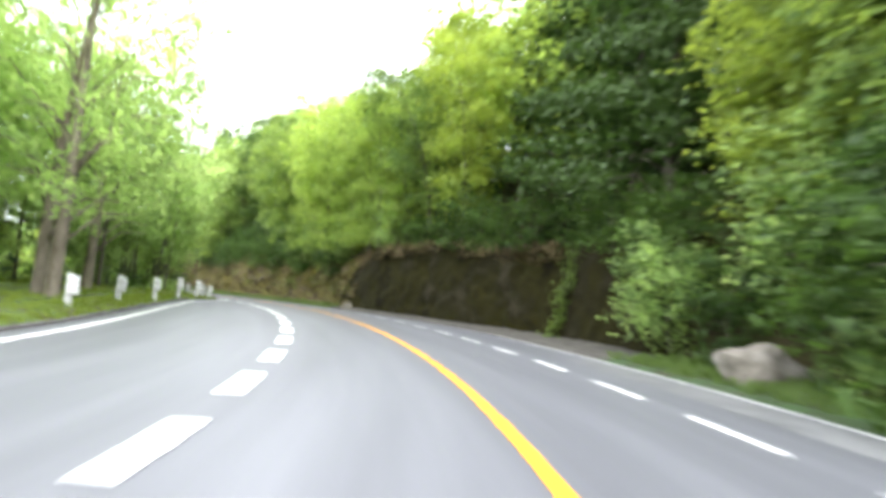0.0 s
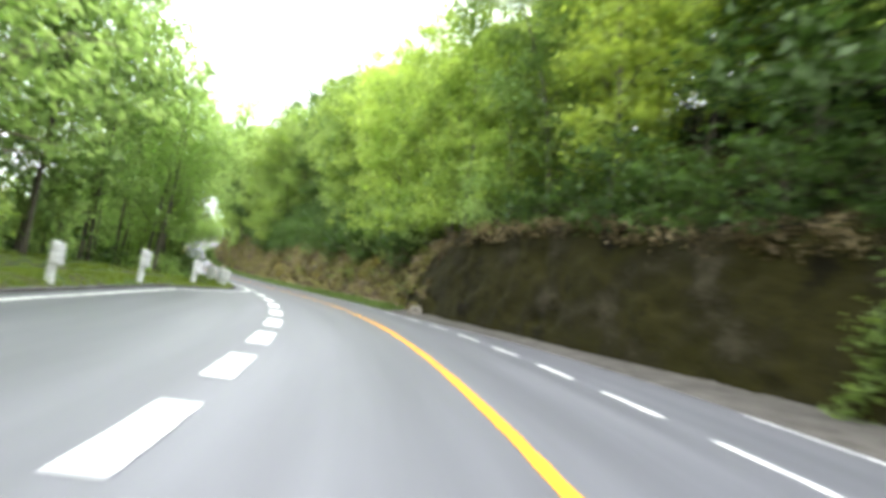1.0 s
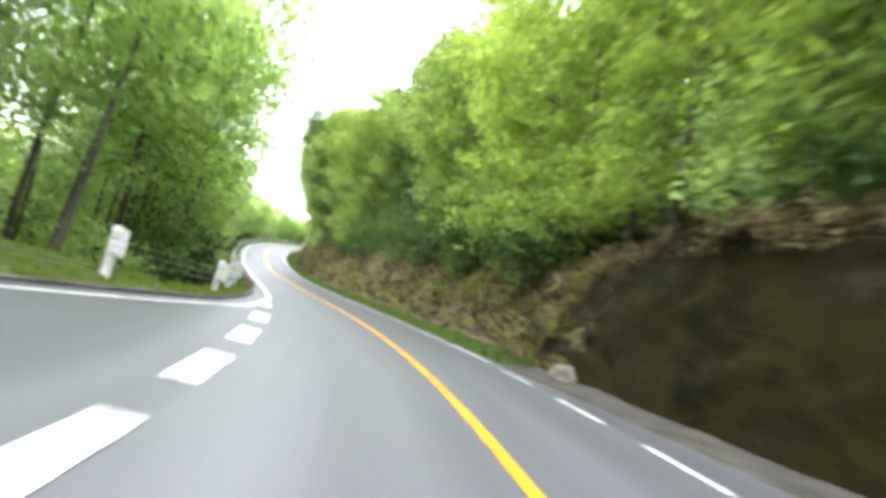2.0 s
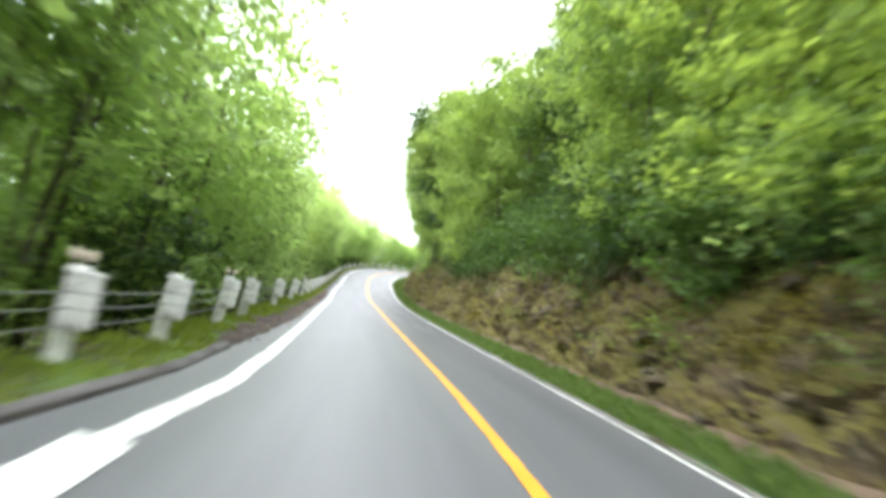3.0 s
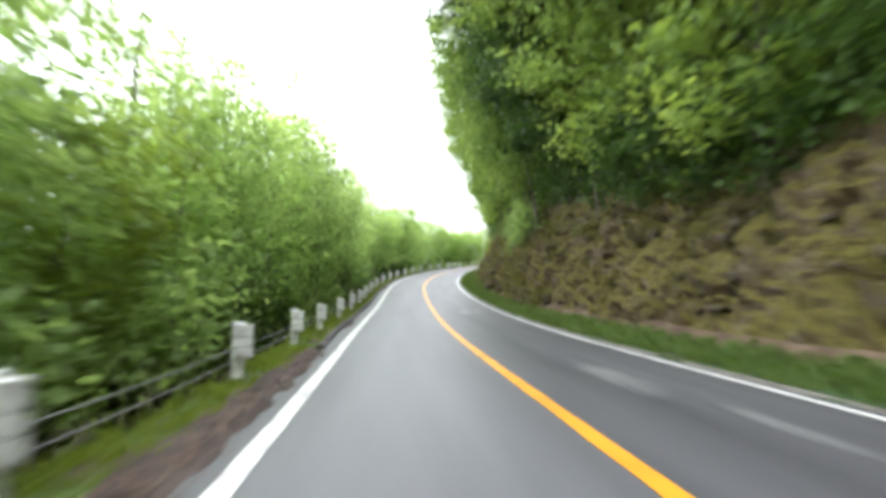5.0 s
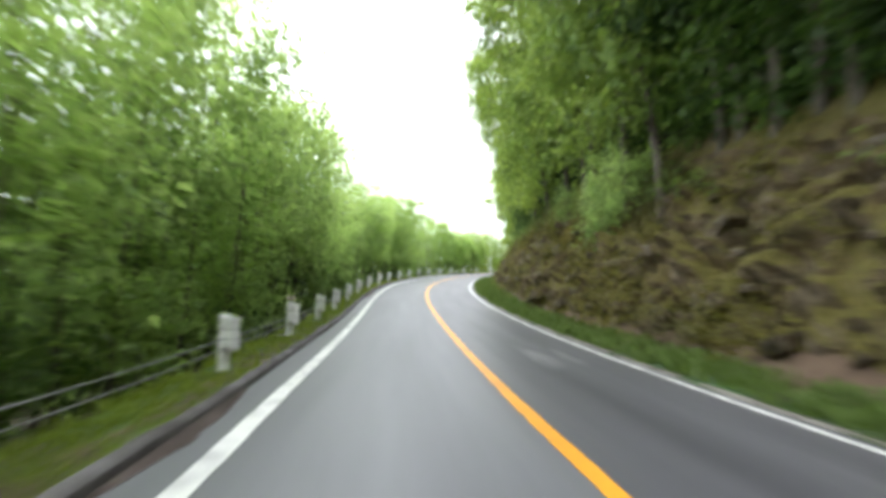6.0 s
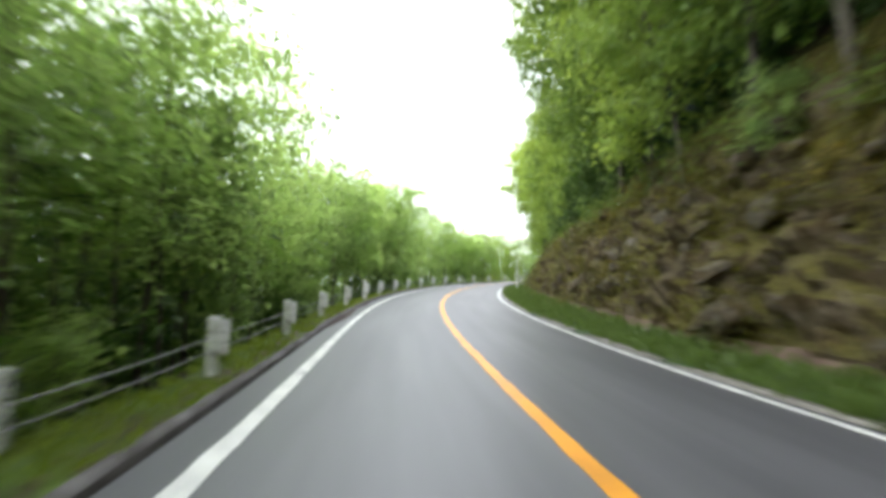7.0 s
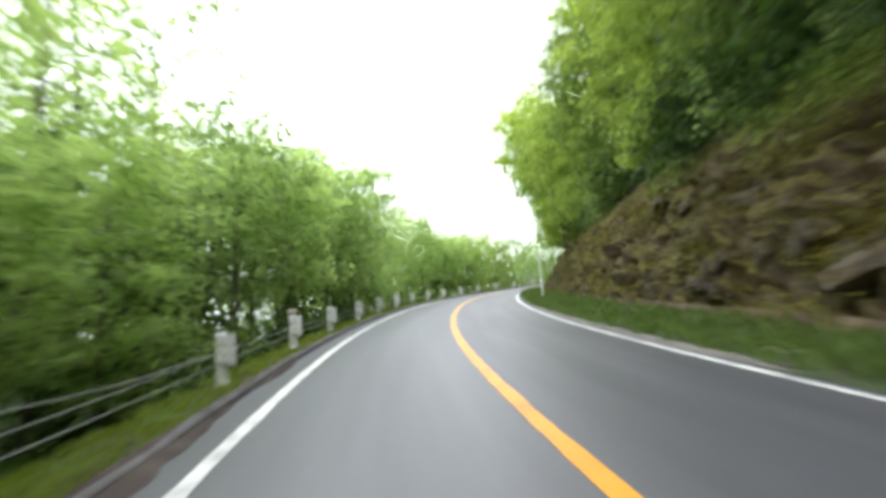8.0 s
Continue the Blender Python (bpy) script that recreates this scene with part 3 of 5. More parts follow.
tagged(profile("bare_shoulder", 14.8, 46.6, lambda s: [(tar_right(s) - 0.01, -0.02), (tar_right(s) + 0.01, 0.015), (tar_right(s) + (foot_right(s) - tar_right(s)) * 0.5, 0.05), (foot_right(s) - 0.15, 0.12), (foot_right(s) + 0.3, 0.3)], GRAVEL, 0.5, 0.04), "gravelly grey shoulder below the wall", "shoulder", kind="structure")


EARTH = material("reddish_bare_earth", [(0.05, 0.032, 0.02), (0.1, 0.066, 0.043), (0.15, 0.108, 0.074)], 1.4, 0.95, 0.6, 18)


def bare_earth(s):
    b = foot_right(s)
    w = float(np.interp(s, [47, 50, 98, 104, 118, 123, 148, 154], [0.0, 0.45, 0.45, 1.0, 1.0, 0.3, 0.25, 0.0])) * (0.8 + 0.5 * noise.noise(Vector((s * 0.4, 3, 0))))
    return [(b - 0.75 * w, 0.06), (b - 0.3 * w, 0.2), (b + 0.05, 0.42), (b + 0.5, 0.75 * w + 0.2)]


tagged(profile("bare_earth", 47, 154, bare_earth, EARTH, 0.35, 0.06), "bare reddish earth slipped down at the bank's foot", "earth", kind="structure")


def craggy(p, size, depth):
    """Blocky relief: tilted slabs of rock in rough layers, with steps and cracks between them."""
    w = Vector((noise.noise(p * 0.9), noise.noise(p * 0.9 + Vector((7, 1, 3))), noise.noise(p * 0.9 + Vector((2, 9, 4))))) * 0.55
    q = Vector(((p.x + 0.3 * p.z) / size, p.y / size, (p.z * 1.9 + (p.x + p.y) * 0.3) / size)) + w
    d, pts = noise.voronoi(q)
    c = noise.cell(pts[0] * 7.3)
    tilt = (q.z - pts[0].z) * (noise.cell(pts[0] * 3.1) + 0.35) * 0.9 + (q.y - pts[0].y) * noise.cell(pts[0] * 5.7) * 0.7
    open_ = max(0.0, noise.cell(pts[1] * 2.9) + 0.25)
    crack = -0.9 * open_ * max(0.0, 0.19 - (d[1] - d[0])) / 0.19
    return depth * (c * 0.5 + tilt + crack)


rugged = along([(0, 1.0), (46, 1.0), (47, 0.7), (92, 0.75), (104, 0.95), (118, 1.2), (150, 1.2), (165, 0.8), (300, 0.8)])


def bank(name, s0, s1, step, n, depth, size, mat, label, category):
    out = []
    for s in np.arange(s0, s1 + step / 2, step):
        f, b, t = float(foot_right(s)), float(lean_back(s)), float(top_height(s))
        row = []
        h = heading(s)
        side = Vector((-math.cos(h), -math.sin(h), 0.45)).normalized()
        for i in range(n + 1):
            v = i / n
            o = f - 0.05 + b * (v ** 1.15)
            z = -0.1 + (t + 0.15) * v
            p = Vector(place(s, o, z))
            weight = min(1, v * 5) * min(1, (1 - v) * 6 + 0.25)
            p += side * weight * depth * float(rugged(s)) * (0.75 * craggy(p, size, 1) + 0.24 * craggy(p + Vector((9, 3, 5)), size * 0.42, 1) + 0.8 * noise.noise(p * 0.4) + 0.22 * noise.noise(p * 2.2))
            row.append(tuple(p))
        for u in (0.5, 1.5, 3.5, 7, 12):
            row.append(place(s, f + b + u, float(hill(s, f + b + u)) + 0.25 * noise.noise(Vector((s * 0.5, u, 0)))))
        out.append(row)
    ob = grid(name, out, mat, name != "rock_bank")
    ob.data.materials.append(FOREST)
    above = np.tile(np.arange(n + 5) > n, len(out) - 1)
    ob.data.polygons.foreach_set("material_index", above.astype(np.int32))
    return tagged(ob, label, category, kind="structure")


rock_bank = bank("rock_bank", 44, 200, 0.18, 34, 0.62, 1.5, ROCKY, "steep bank of broken brown rock, earth and moss", "rock bank")
wall_bank = bank("mossy_wall", 15.5, 46.5, 0.22, 24, 0.2, 2.0, MOSSY, "mossy retaining wall of rough stone, overhang shade in its colour", "retaining wall")
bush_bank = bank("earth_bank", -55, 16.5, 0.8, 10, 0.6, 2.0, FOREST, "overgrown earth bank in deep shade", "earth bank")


# ---- rocks of the bank, each a piece of its own ----
def rock_mesh(seed):
    rng = random.Random(seed)
    bm = bmesh.new()
    for cx in (-1, 1):
        for cy in (-1, 1):
            for cz in (-1, 1):
                for _ in range(2):
                    bm.verts.new((cx * rng.uniform(0.6, 1.05), cy * rng.uniform(0.45, 0.85), cz * rng.uniform(0.3, 0.62)))
    res = bmesh.ops.convex_hull(bm, input=bm.verts)
    bmesh.ops.delete(bm, geom=[g for g in res["geom_interior"] if isinstance(g, bmesh.types.BMVert)], context="VERTS")
    me = bpy.data.meshes.new("rock")
    bmesh.ops.recalc_face_normals(bm, faces=bm.faces)
    bm.to_mesh(me)
    bm.free()
    me.materials.append(ROCK)
    return me


ROCKS = [rock_mesh(i) for i in range(9)]


def bank_point(s, v):
    f, b, t = float(foot_right(s)), float(lean_back(s)), float(top_height(s))
    return Vector(place(s, f - 0.05 + b * v ** 1.15, -0.1 + (t + 0.15) * v))


rng = random.Random(11)
for _ in range(284):
    s = rng.uniform(47, 172)
    v = 0.13 + rng.random() ** 1.2 * 0.8
    size = rng.choice((0.1, 0.13, 0.17, 0.22, 0.28, 0.36)) * (1.2 if 104 < s < 150 else 0.7)
    ob = new("rock", rng.choice(ROCKS))
    ob.parent = rock_bank
    h = heading(s)
    ob.matrix_basis = Matrix.Translation(bank_point(s, v) + Vector((-math.cos(h), -math.sin(h), 0.3)) * rng.uniform(-0.12, 0.16)) @ Euler((rng.uniform(-0.35, 0.35), rng.uniform(-0.15, 0.5), h + rng.uniform(1.1, 2.0))).to_matrix().to_4x4() @ Matrix.Diagonal((size * rng.uniform(0.9, 1.7), size, size * rng.uniform(0.55, 0.95), 1))

# paler faces of stone that stand out of the mossy rock
PALE_ROCKS = []
for mesh in ROCKS:
    mesh = mesh.copy()
    mesh.materials.clear()
    mesh.materials.append(TAN)
    PALE_ROCKS.append(mesh)
for s, v, size in ((136.0, 0.4, 0.48), (134.5, 0.26, 0.34), (132.0, 0.48, 0.46), (131.2, 0.3, 0.32), (130.2, 0.62, 0.28), (124.2, 0.52, 0.46), (126.5, 0.32, 0.36), (127.8, 0.58, 0.26), (138.5, 0.3, 0.3), (120.0, 0.42, 0.32), (55.5, 0.4, 0.24), (62.0, 0.55, 0.26), (68.5, 0.45, 0.28), (58.4, 0.25, 0.2)):
    ob = new("rock", rng.choice(PALE_ROCKS))
    ob.parent = rock_bank
    h = heading(s)
    ob.matrix_basis = Matrix.Translation(bank_point(s, v) + Vector((-math.cos(h), -math.sin(h), 0.3)) * -0.06) @ Euler((rng.uniform(-0.5, 0.5), rng.uniform(-0.2, 0.7), h + rng.uniform(1.2, 1.9))).to_matrix().to_4x4() @ Matrix.Diagonal((size * rng.uniform(0.9, 1.4), size * 0.8, size * rng.uniform(0.7, 1.1), 1))


def boulder(s, o, size, seed):
    bm = bmesh.new()
    bmesh.ops.create_icosphere(bm, subdivisions=3, radius=1)
    for v in bm.verts:
        n = noise.noise(v.co * 1.3 + Vector((seed, 0, 0))) * 0.35 + noise.noise(v.co * 4 + Vector((seed, 0, 0))) * 0.08
        v.co = Vector((v.co.x * 1.2, v.co.y * 0.9, max(v.co.z, -0.5) * 0.8)) * (1 + n) * size
    ob = part("boulder", bm, PALE)
    ob.matrix_basis = Matrix.Translation(place(s, o, 0.28 * size + 0.1)) @ Matrix.Rotation(heading(s), 4, "Z")
    return tagged(ob, "pale weathered boulder in the grass below the bank", "boulder")


boulder(10.8, 7.6, 0.85, 3)
boulder(44.2, 4.95, 0.42, 5)


# ---- grass, moss and ferns ----
def blades(name, spots, mat, label, high=(0.12, 0.3), wide=0.035, per=5, category="grass", seed=1):
    r = np.random.RandomState(seed)
    verts, faces = [], []
    for p in spots:
        for _ in range(per):
            a, t = r.uniform(0, 6.28), r.uniform(0.1, 0.8)
            h, w = r.uniform(*high), wide * r.uniform(0.7, 1.4)
            bx, by = p[0] + r.normal(0, 0.08), p[1] + r.normal(0, 0.08)
            dx, dy = math.cos(a), math.sin(a)
            i = len(verts)
            verts += [(bx - dy * w, by + dx * w, p[2] - 0.02), (bx + dy * w, by - dx * w, p[2] - 0.02), (bx + dx * h * t + dy * w * .5, by + dy * h * t - dx * w * .5, p[2] + h), (bx + dx * h * t * 1.5, by + dy * h * t * 1.5, p[2] + h * 0.9)]
            faces += [(i, i + 1, i + 2, i + 3)]
    return tagged(mesh_object(name, verts, faces, mat), label, category, kind="stuff")


spots = []
for _ in range(6500):
    s = rng.uniform(-5, 185)
    e = tar_left(s)
    u = rng.uniform(0.15, 1.15) if s < 54 or s > 94 else rng.uniform(0.42, 1.15)
    if s > 50 and u > 0.3 and any(abs(s - q[0]) < 0.45 for q in POSTS):
        continue
    spots.append(place(s, e - u, 0.02 - 0.05 * u + float(np.interp(s, [30, 40, 47], [0.3, 0.22, 0.0])) * min(1.0, u / 0.7) + 0.03 * noise.noise(Vector((s, u, 0)))))
for _ in range(1500):
    s = rng.uniform(4, 44)
    u = 1.0 + rng.random() * (1.0 + 0.8 * float(level(s)))
    spots.append(place(s, tar_left(s) - u, hill(s, tar_left(s) - u - 0.6) + 0.04))
blades("verge_grass", spots, GRASS, "short green grass along the guard posts", (0.04, 0.13), 0.025, 5, seed=2)
spots = []
for _ in range(6800):
    s = rng.uniform(2, 185)
    a, b = tar_right(s) + 0.18, foot_right(s) + 0.15
    if s < 46:
        if 15.5 < s:
            continue
        a = tar_right(s) + 0.5
    u = rng.random()
    spots.append(place(s, a + (b - a) * (u * 0.72 if 47 < s < 130 else u), 0.03 + 0.2 * u * u))
blades("verge_grass", spots, GRASS_D, "green grass below the rock bank, bank shade in its colour", (0.08, 0.26), 0.03, 4, seed=3)


def sprays(name, spots, mat, label, radius=0.35, size=0.12, per=26, category="plants", seed=1):
    """Low leafy clumps of many small leaves."""
    r = np.random.RandomState(seed)
    allv, out = [], []
    for p in spots:
        q = r.normal(0, 1, (per, 3)) * (radius, radius, radius * 0.6)
        allv.append(leaf_blades(q + np.array(p), r, size))
        out.append(unit(q) + (0, 0, 0.7))
    return tagged(leafy(name, np.concatenate(allv), np.concatenate(out), mat), label, category, kind="stuff")


def leaf_blades(c, r, size, flat=0.55):
    """Pointed leaves round the points c, lying more flat than upright: three corners each."""
    n = len(c)
    yaw, tilt = r.uniform(0, 6.283, n), r.normal(0, flat, n)
    a = np.stack([np.cos(yaw) * np.cos(tilt), np.sin(yaw) * np.cos(tilt), np.sin(tilt)], 1)
    roll = r.normal(0, flat, n)
    side = np.stack([-np.sin(yaw), np.cos(yaw), np.zeros(n)], 1)
    up = np.cross(a, side)
    b = side * np.cos(roll)[:, None] + up * np.sin(roll)[:, None]
    k = (size * r.uniform(0.6, 1.35, n))[:, None]
    return np.stack([c - a * k * 0.6 - b * k * 0.48, c - a * k * 0.6 + b * k * 0.48, c + a * k], 1).reshape(-1, 3)


tagged(leafy("fallen_leaves", leaf_blades(np.array(litter_spots), np.random.RandomState(62), 0.05, 0.25), np.tile((0.0, 0.0, 1.0), (len(litter_spots), 1)), BROWN), "scattered brown fallen leaves along the asphalt's edge", "leaves", kind="stuff")
spots = [tuple(bank_point(s, v) + Vector((-math.cos(heading(s)), -math.sin(heading(s)), 0.2)) * 0.15) for s, v in [(rng.uniform(45, 170), rng.random()) for _ in range(2900)] + [(rng.uniform(102, 146), rng.random()) for _ in range(1300)] if noise.noise(Vector((s * 0.35, v * 3, 2))) > (0.06 if s < 112 else -0.06)]
sprays("slope_moss", spots, MOSS, "tufts of moss and yellow-green weeds on the rock", 0.26, 0.065, 26, "moss", 5)
spots = [tuple(bank_point(s, v) + Vector((-math.cos(heading(s)), -math.sin(heading(s)), 0.25)) * 0.2) for s, v in [(rng.uniform(45, 190), rng.uniform(0.35, 1.0)) for _ in range(420)] if (s < 104 or v > 0.85) and noise.noise(Vector((s * 0.3, v * 2, 7))) > 0.08]
sprays("slope_ferns", spots[::3], FERN, "green ferns and creepers on the bank", 0.4, 0.1, 56, "ferns", 6)
spots = [tuple(bank_point(s, v) + Vector((-math.cos(heading(s)), -math.sin(heading(s)), 0.25)) * 0.2) for s, v in [(rng.uniform(106, 150), rng.uniform(0.8, 1.0)) for _ in range(90)] if noise.noise(Vector((s * 0.3, v * 2, 7))) > 0.05]
sprays("bright_ferns", spots, FERN, "green ferns hanging over the upper bank", 0.4, 0.085, 80, "ferns", 16)


spots = [tuple(bank_point(s, v) + Vector((-math.cos(heading(s)), -math.sin(heading(s)), 0.2)) * 0.15) for s, v in [(rng.gauss(c, 0.5), rng.uniform(a, b)) for c, a, b in ((80.3, 0.2, 0.42), (79.0, 0.15, 0.3), (66.0, 0.3, 0.5), (54.6, 0.5, 0.95), (55.4, 0.4, 0.8), (129.5, 0.7, 1.0), (133.0, 0.7, 1.0), (136.0, 0.55, 0.9), (122.0, 0.5, 0.75), (134.0, 0.25, 0.5), (138.5, 0.2, 0.5)) for _ in range(11)]]
sprays("yellow_weeds", spots, OCHRE, "ochre-yellow weeds growing out of the rock", 0.2, 0.065, 30, "weeds", 22)
spots = [tuple(bank_point(s, v) + Vector((-math.cos(heading(s)), -math.sin(heading(s)), 0)) * 0.12) for s, v in [(23.7 - 0.9 * k / 30 + rng.gauss(0, 0.22), k / 30) for k in range(31)]]
fringe = [tuple(bank_point(s, 1.0) + Vector((-math.cos(heading(s)), -math.sin(heading(s)), 0)) * rng.uniform(0.0, 0.35) + Vector((0, 0, rng.uniform(-0.45, 0.35)))) for s in [rng.uniform(24, 47) for _ in range(150)]]
sprays("dry_fringe", fringe, DRY, "dry twigs and grass hanging over the top of the mossy wall", 0.2, 0.08, 26, "dry growth", 18)
sprays("creeper", spots, FERN, "green creeper hanging down the mossy wall", 0.22, 0.11, 26, "creeper", 8)


# ---- trees ----
def tube(bm, path, radii, sides=7):
    rings = []
    for i, (p, r) in enumerate(zip(path, radii)):
        d = (path[min(i + 1, len(path) - 1)] - path[max(i - 1, 0)]).normalized()
        u = d.orthogonal().normalized()
        w = d.cross(u)
        rings.append([bm.verts.new(p + (u * math.cos(2 * math.pi * k / sides) + w * math.sin(2 * math.pi * k / sides)) * r) for k in range(sides)])
    for a, b in zip(rings, rings[1:]):
        for k in range(sides):
            bm.faces.new((a[k], a[(k + 1) % sides], b[(k + 1) % sides], b[k]))
    bm.faces.new(rings[-1])


def tree(seed, high, spread, base, clumps, per, size, mat, label, lean=0.0, thick=0.16, flat=0.4, airy=0.0, conifer=False, name="tree", bark=None):
    """A tapered trunk with limbs, and a crown of leaf clumps at their ends. It leans to +x."""
    r = np.random.RandomState(seed)
    top = Vector((0, 0, 0))
    thing = tagged(new(name), label, name)
    bm = bmesh.new()
    stem = []
    for i in range(9):
        f = i / 8
        stem.append(Vector((lean * high * f ** 1.6 + 0.34 * math.sin(3 * f + seed) * f, 0.38 * math.sin(4 * f + seed * 2) * f, high * 0.93 * f - 0.4 * (1 - f))))
    tube(bm, stem, [thick * (1.25 if i == 0 else 1 - 0.88 * i / 8) for i in range(9)], 8)
    centres = []
    for k in range(clumps):
        f = base + (1 - base) * (k + 0.5) / clumps
        f = min(1.0, max(base, f + r.normal(0, 0.04)))
        j = min(7, int(f * 8))
        root = stem[j].lerp(stem[j + 1], f * 8 - j)
        a = k * 2.39996 + r.normal(0, 0.3)
        g = (f - base) / (1 - base)
        reach = spread * ((1 - g) * 0.95 + 0.08 if conifer else (0.35 + 1.5 * g * (1.15 - g) + 0.1 if g > 0.3 else 0.5 + 0.8 * g)) * r.uniform(0.35, 1.08)
        rise = (-0.15 if conifer else 0.35) * reach + r.normal(0, 0.2)
        tip = root + Vector((math.cos(a) * reach, math.sin(a) * reach, rise))
        centres.append(tip)
        if k % 3 == 0 and reach > 0.8:
            mid = root.lerp(tip, 0.5) + Vector((0, 0, 0.12 * reach))
            tube(bm, [root - Vector((0, 0, 0.25 * reach)), mid, tip], [thick * (1 - 0.8 * f) * 0.42, thick * 0.2 * (1.2 - f), 0.012], 4)
    part("trunk", bm, bark or BARK, thing, smooth=True)
    cs = np.array([tuple(c) for c in centres])
    keep = r.uniform(0, 1, len(cs)) > airy * 0.5
    cs = cs[keep]
    off = r.normal(0, 1, (len(cs) * per, 3))
    pts = np.repeat(cs, per, 0) + off * (0.52, 0.52, 0.52 * flat + 0.08) * (spread / 3.4) ** 0.5 * np.repeat(r.uniform(0.6, 1.35, len(cs)), per)[:, None]
    f = np.clip(pts[:, 2] / high, 0, 1)
    axis = np.stack([lean * high * f ** 1.6, 0 * f, np.clip(pts[:, 2], 0, high * 0.7)], 1)
    out = unit(off * (0.8, 0.8, 1.0)) * 0.8 + unit(pts - axis) * 0.7 + (0, 0, 0.45)
    leafy("crown", leaf_blades(pts, r, size), out, mat, thing)
    return thing


G1 = "slender broadleaf tree with fresh green spring leaves"
G2 = "broadleaf tree with bright yellow-green leaves"
G3 = "dark green conifer standing on the slope"
G4 = "thin tree with sparse light leaves and bare twigs"
G7 = "leafy shrub with shade put into its leaf colour"
G6 = "broadleaf tree with shade put into its leaf colour"
G8 = "spreading broadleaf tree in bright new spring leaf"
G5 = "leafy green shrub at the edge of the woods"
KINDS = {
    "big": lambda: tree(1, 12.5, 3.4, 0.16, 76, 130, 0.152, LEAF, G1, 0.06),
    "big2": lambda: tree(2, 11.0, 3.2, 0.18, 72, 130, 0.152, LEAF, G1, 0.1, 0.14),
    "high2": lambda: tree(15, 12.0, 3.5, 0.1, 82, 122, 0.152, LEAF_R, G1, 0.19, 0.12),
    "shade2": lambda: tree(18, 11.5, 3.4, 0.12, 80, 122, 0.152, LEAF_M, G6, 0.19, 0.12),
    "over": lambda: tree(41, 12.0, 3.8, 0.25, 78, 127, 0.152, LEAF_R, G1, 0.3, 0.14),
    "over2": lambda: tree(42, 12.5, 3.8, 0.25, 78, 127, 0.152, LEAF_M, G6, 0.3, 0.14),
    "back": lambda: tree(51, 12.0, 3.5, 0.14, 72, 46, 0.25, LEAF, G1, 0.08),
    "back_b": lambda: tree(52, 11.5, 3.5, 0.14, 72, 46, 0.25, LEAF_B, G8, 0.08),
    "back_m": lambda: tree(53, 12.5, 3.5, 0.14, 72, 46, 0.25, LEAF_M, G6, 0.08),
    "yellow": lambda: tree(3, 11.5, 3.3, 0.14, 78, 122, 0.152, LEAF_Y, G2, 0.14),
    "bright": lambda: tree(31, 12.0, 3.7, 0.1, 84, 130, 0.144, LEAF_B, G8, 0.13, 0.13),
    "bright2": lambda: tree(32, 10.5, 3.5, 0.08, 80, 127, 0.144, LEAF_B, G8, 0.17, 0.12),
    "pale": lambda: tree(33, 12.5, 3.0, 0.3, 52, 70, 0.16, LEAF_Y, "slender tree with a pale bare trunk and thin yellow-green leaves", 0.03, 0.15, 0.45, 0.3, bark=BARK_P),
    "low": lambda: tree(4, 8.0, 2.6, 0.36, 56, 90, 0.15, LEAF, G1, 0.04, 0.1),
    "low_y": lambda: tree(5, 8.5, 2.6, 0.36, 56, 90, 0.15, LEAF_Y, G2, 0.05, 0.11),
    "dark": lambda: tree(6, 13.5, 3.2, 0.12, 92, 64, 0.21, LEAF_D, G3, 0.0, 0.2, 0.3, conifer=True),
    "airy": lambda: tree(7, 12.0, 3.0, 0.4, 60, 40, 0.14, LEAF, G4, 0.03, 0.11, 0.6, 0.6),
    "light": lambda: tree(16, 11.5, 3.2, 0.34, 62, 66, 0.15, LEAF, G4, 0.05, 0.095, 0.5, 0.5),
    "light2": lambda: tree(19, 10.5, 3.0, 0.32, 58, 66, 0.15, LEAF, G4, 0.06, 0.085, 0.5, 0.45),
    "old": lambda: tree(21, 12.5, 4.6, 0.26, 74, 56, 0.16, LEAF, "old tree with a pale thick trunk and spreading sparse limbs", 0.05, 0.25, 0.35, 0.35, bark=BARK_P),
    "pole": lambda: tree(13, 9.5, 1.6, 0.55, 30, 34, 0.15, LEAF, G4, 0.03, 0.075, 0.6, 0.3),
    "shrub": lambda: tree(8, 2.6, 1.5, 0.1, 34, 56, 0.12, LEAF, G5, 0.1, 0.04, name="shrub"),
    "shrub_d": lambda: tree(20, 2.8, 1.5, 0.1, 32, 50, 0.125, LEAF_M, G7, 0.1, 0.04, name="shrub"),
}
STANDING = {}


def stand(s, o, z, turn):
    a = heading(s) + (radians(turn) if turn is not None else rng.uniform(0, 6.28))
    return Matrix.Translation(place(s, o, z - 0.1)) @ Matrix.Rotation(a, 4, "Z")


def plant(kind, s, o, z=None, size=1.0, turn=None, group="woods"):
    """Stands a tree of that kind at (s, o). turn: its lean, from the road's right-hand side, in degrees."""
    if z is None:
        z = hill(s, o)
    m = stand(s, o, z, turn)
    if kind not in STANDING:
        ob = STANDING[kind] = KINDS[kind]()
        ob.matrix_basis = m
    else:
        ob = copy_thing(STANDING[kind], m)
    ob.scale = (size, size, size * rng.uniform(0.92, 1.1))
    return tagged(ob, group=group)


FAR = {}


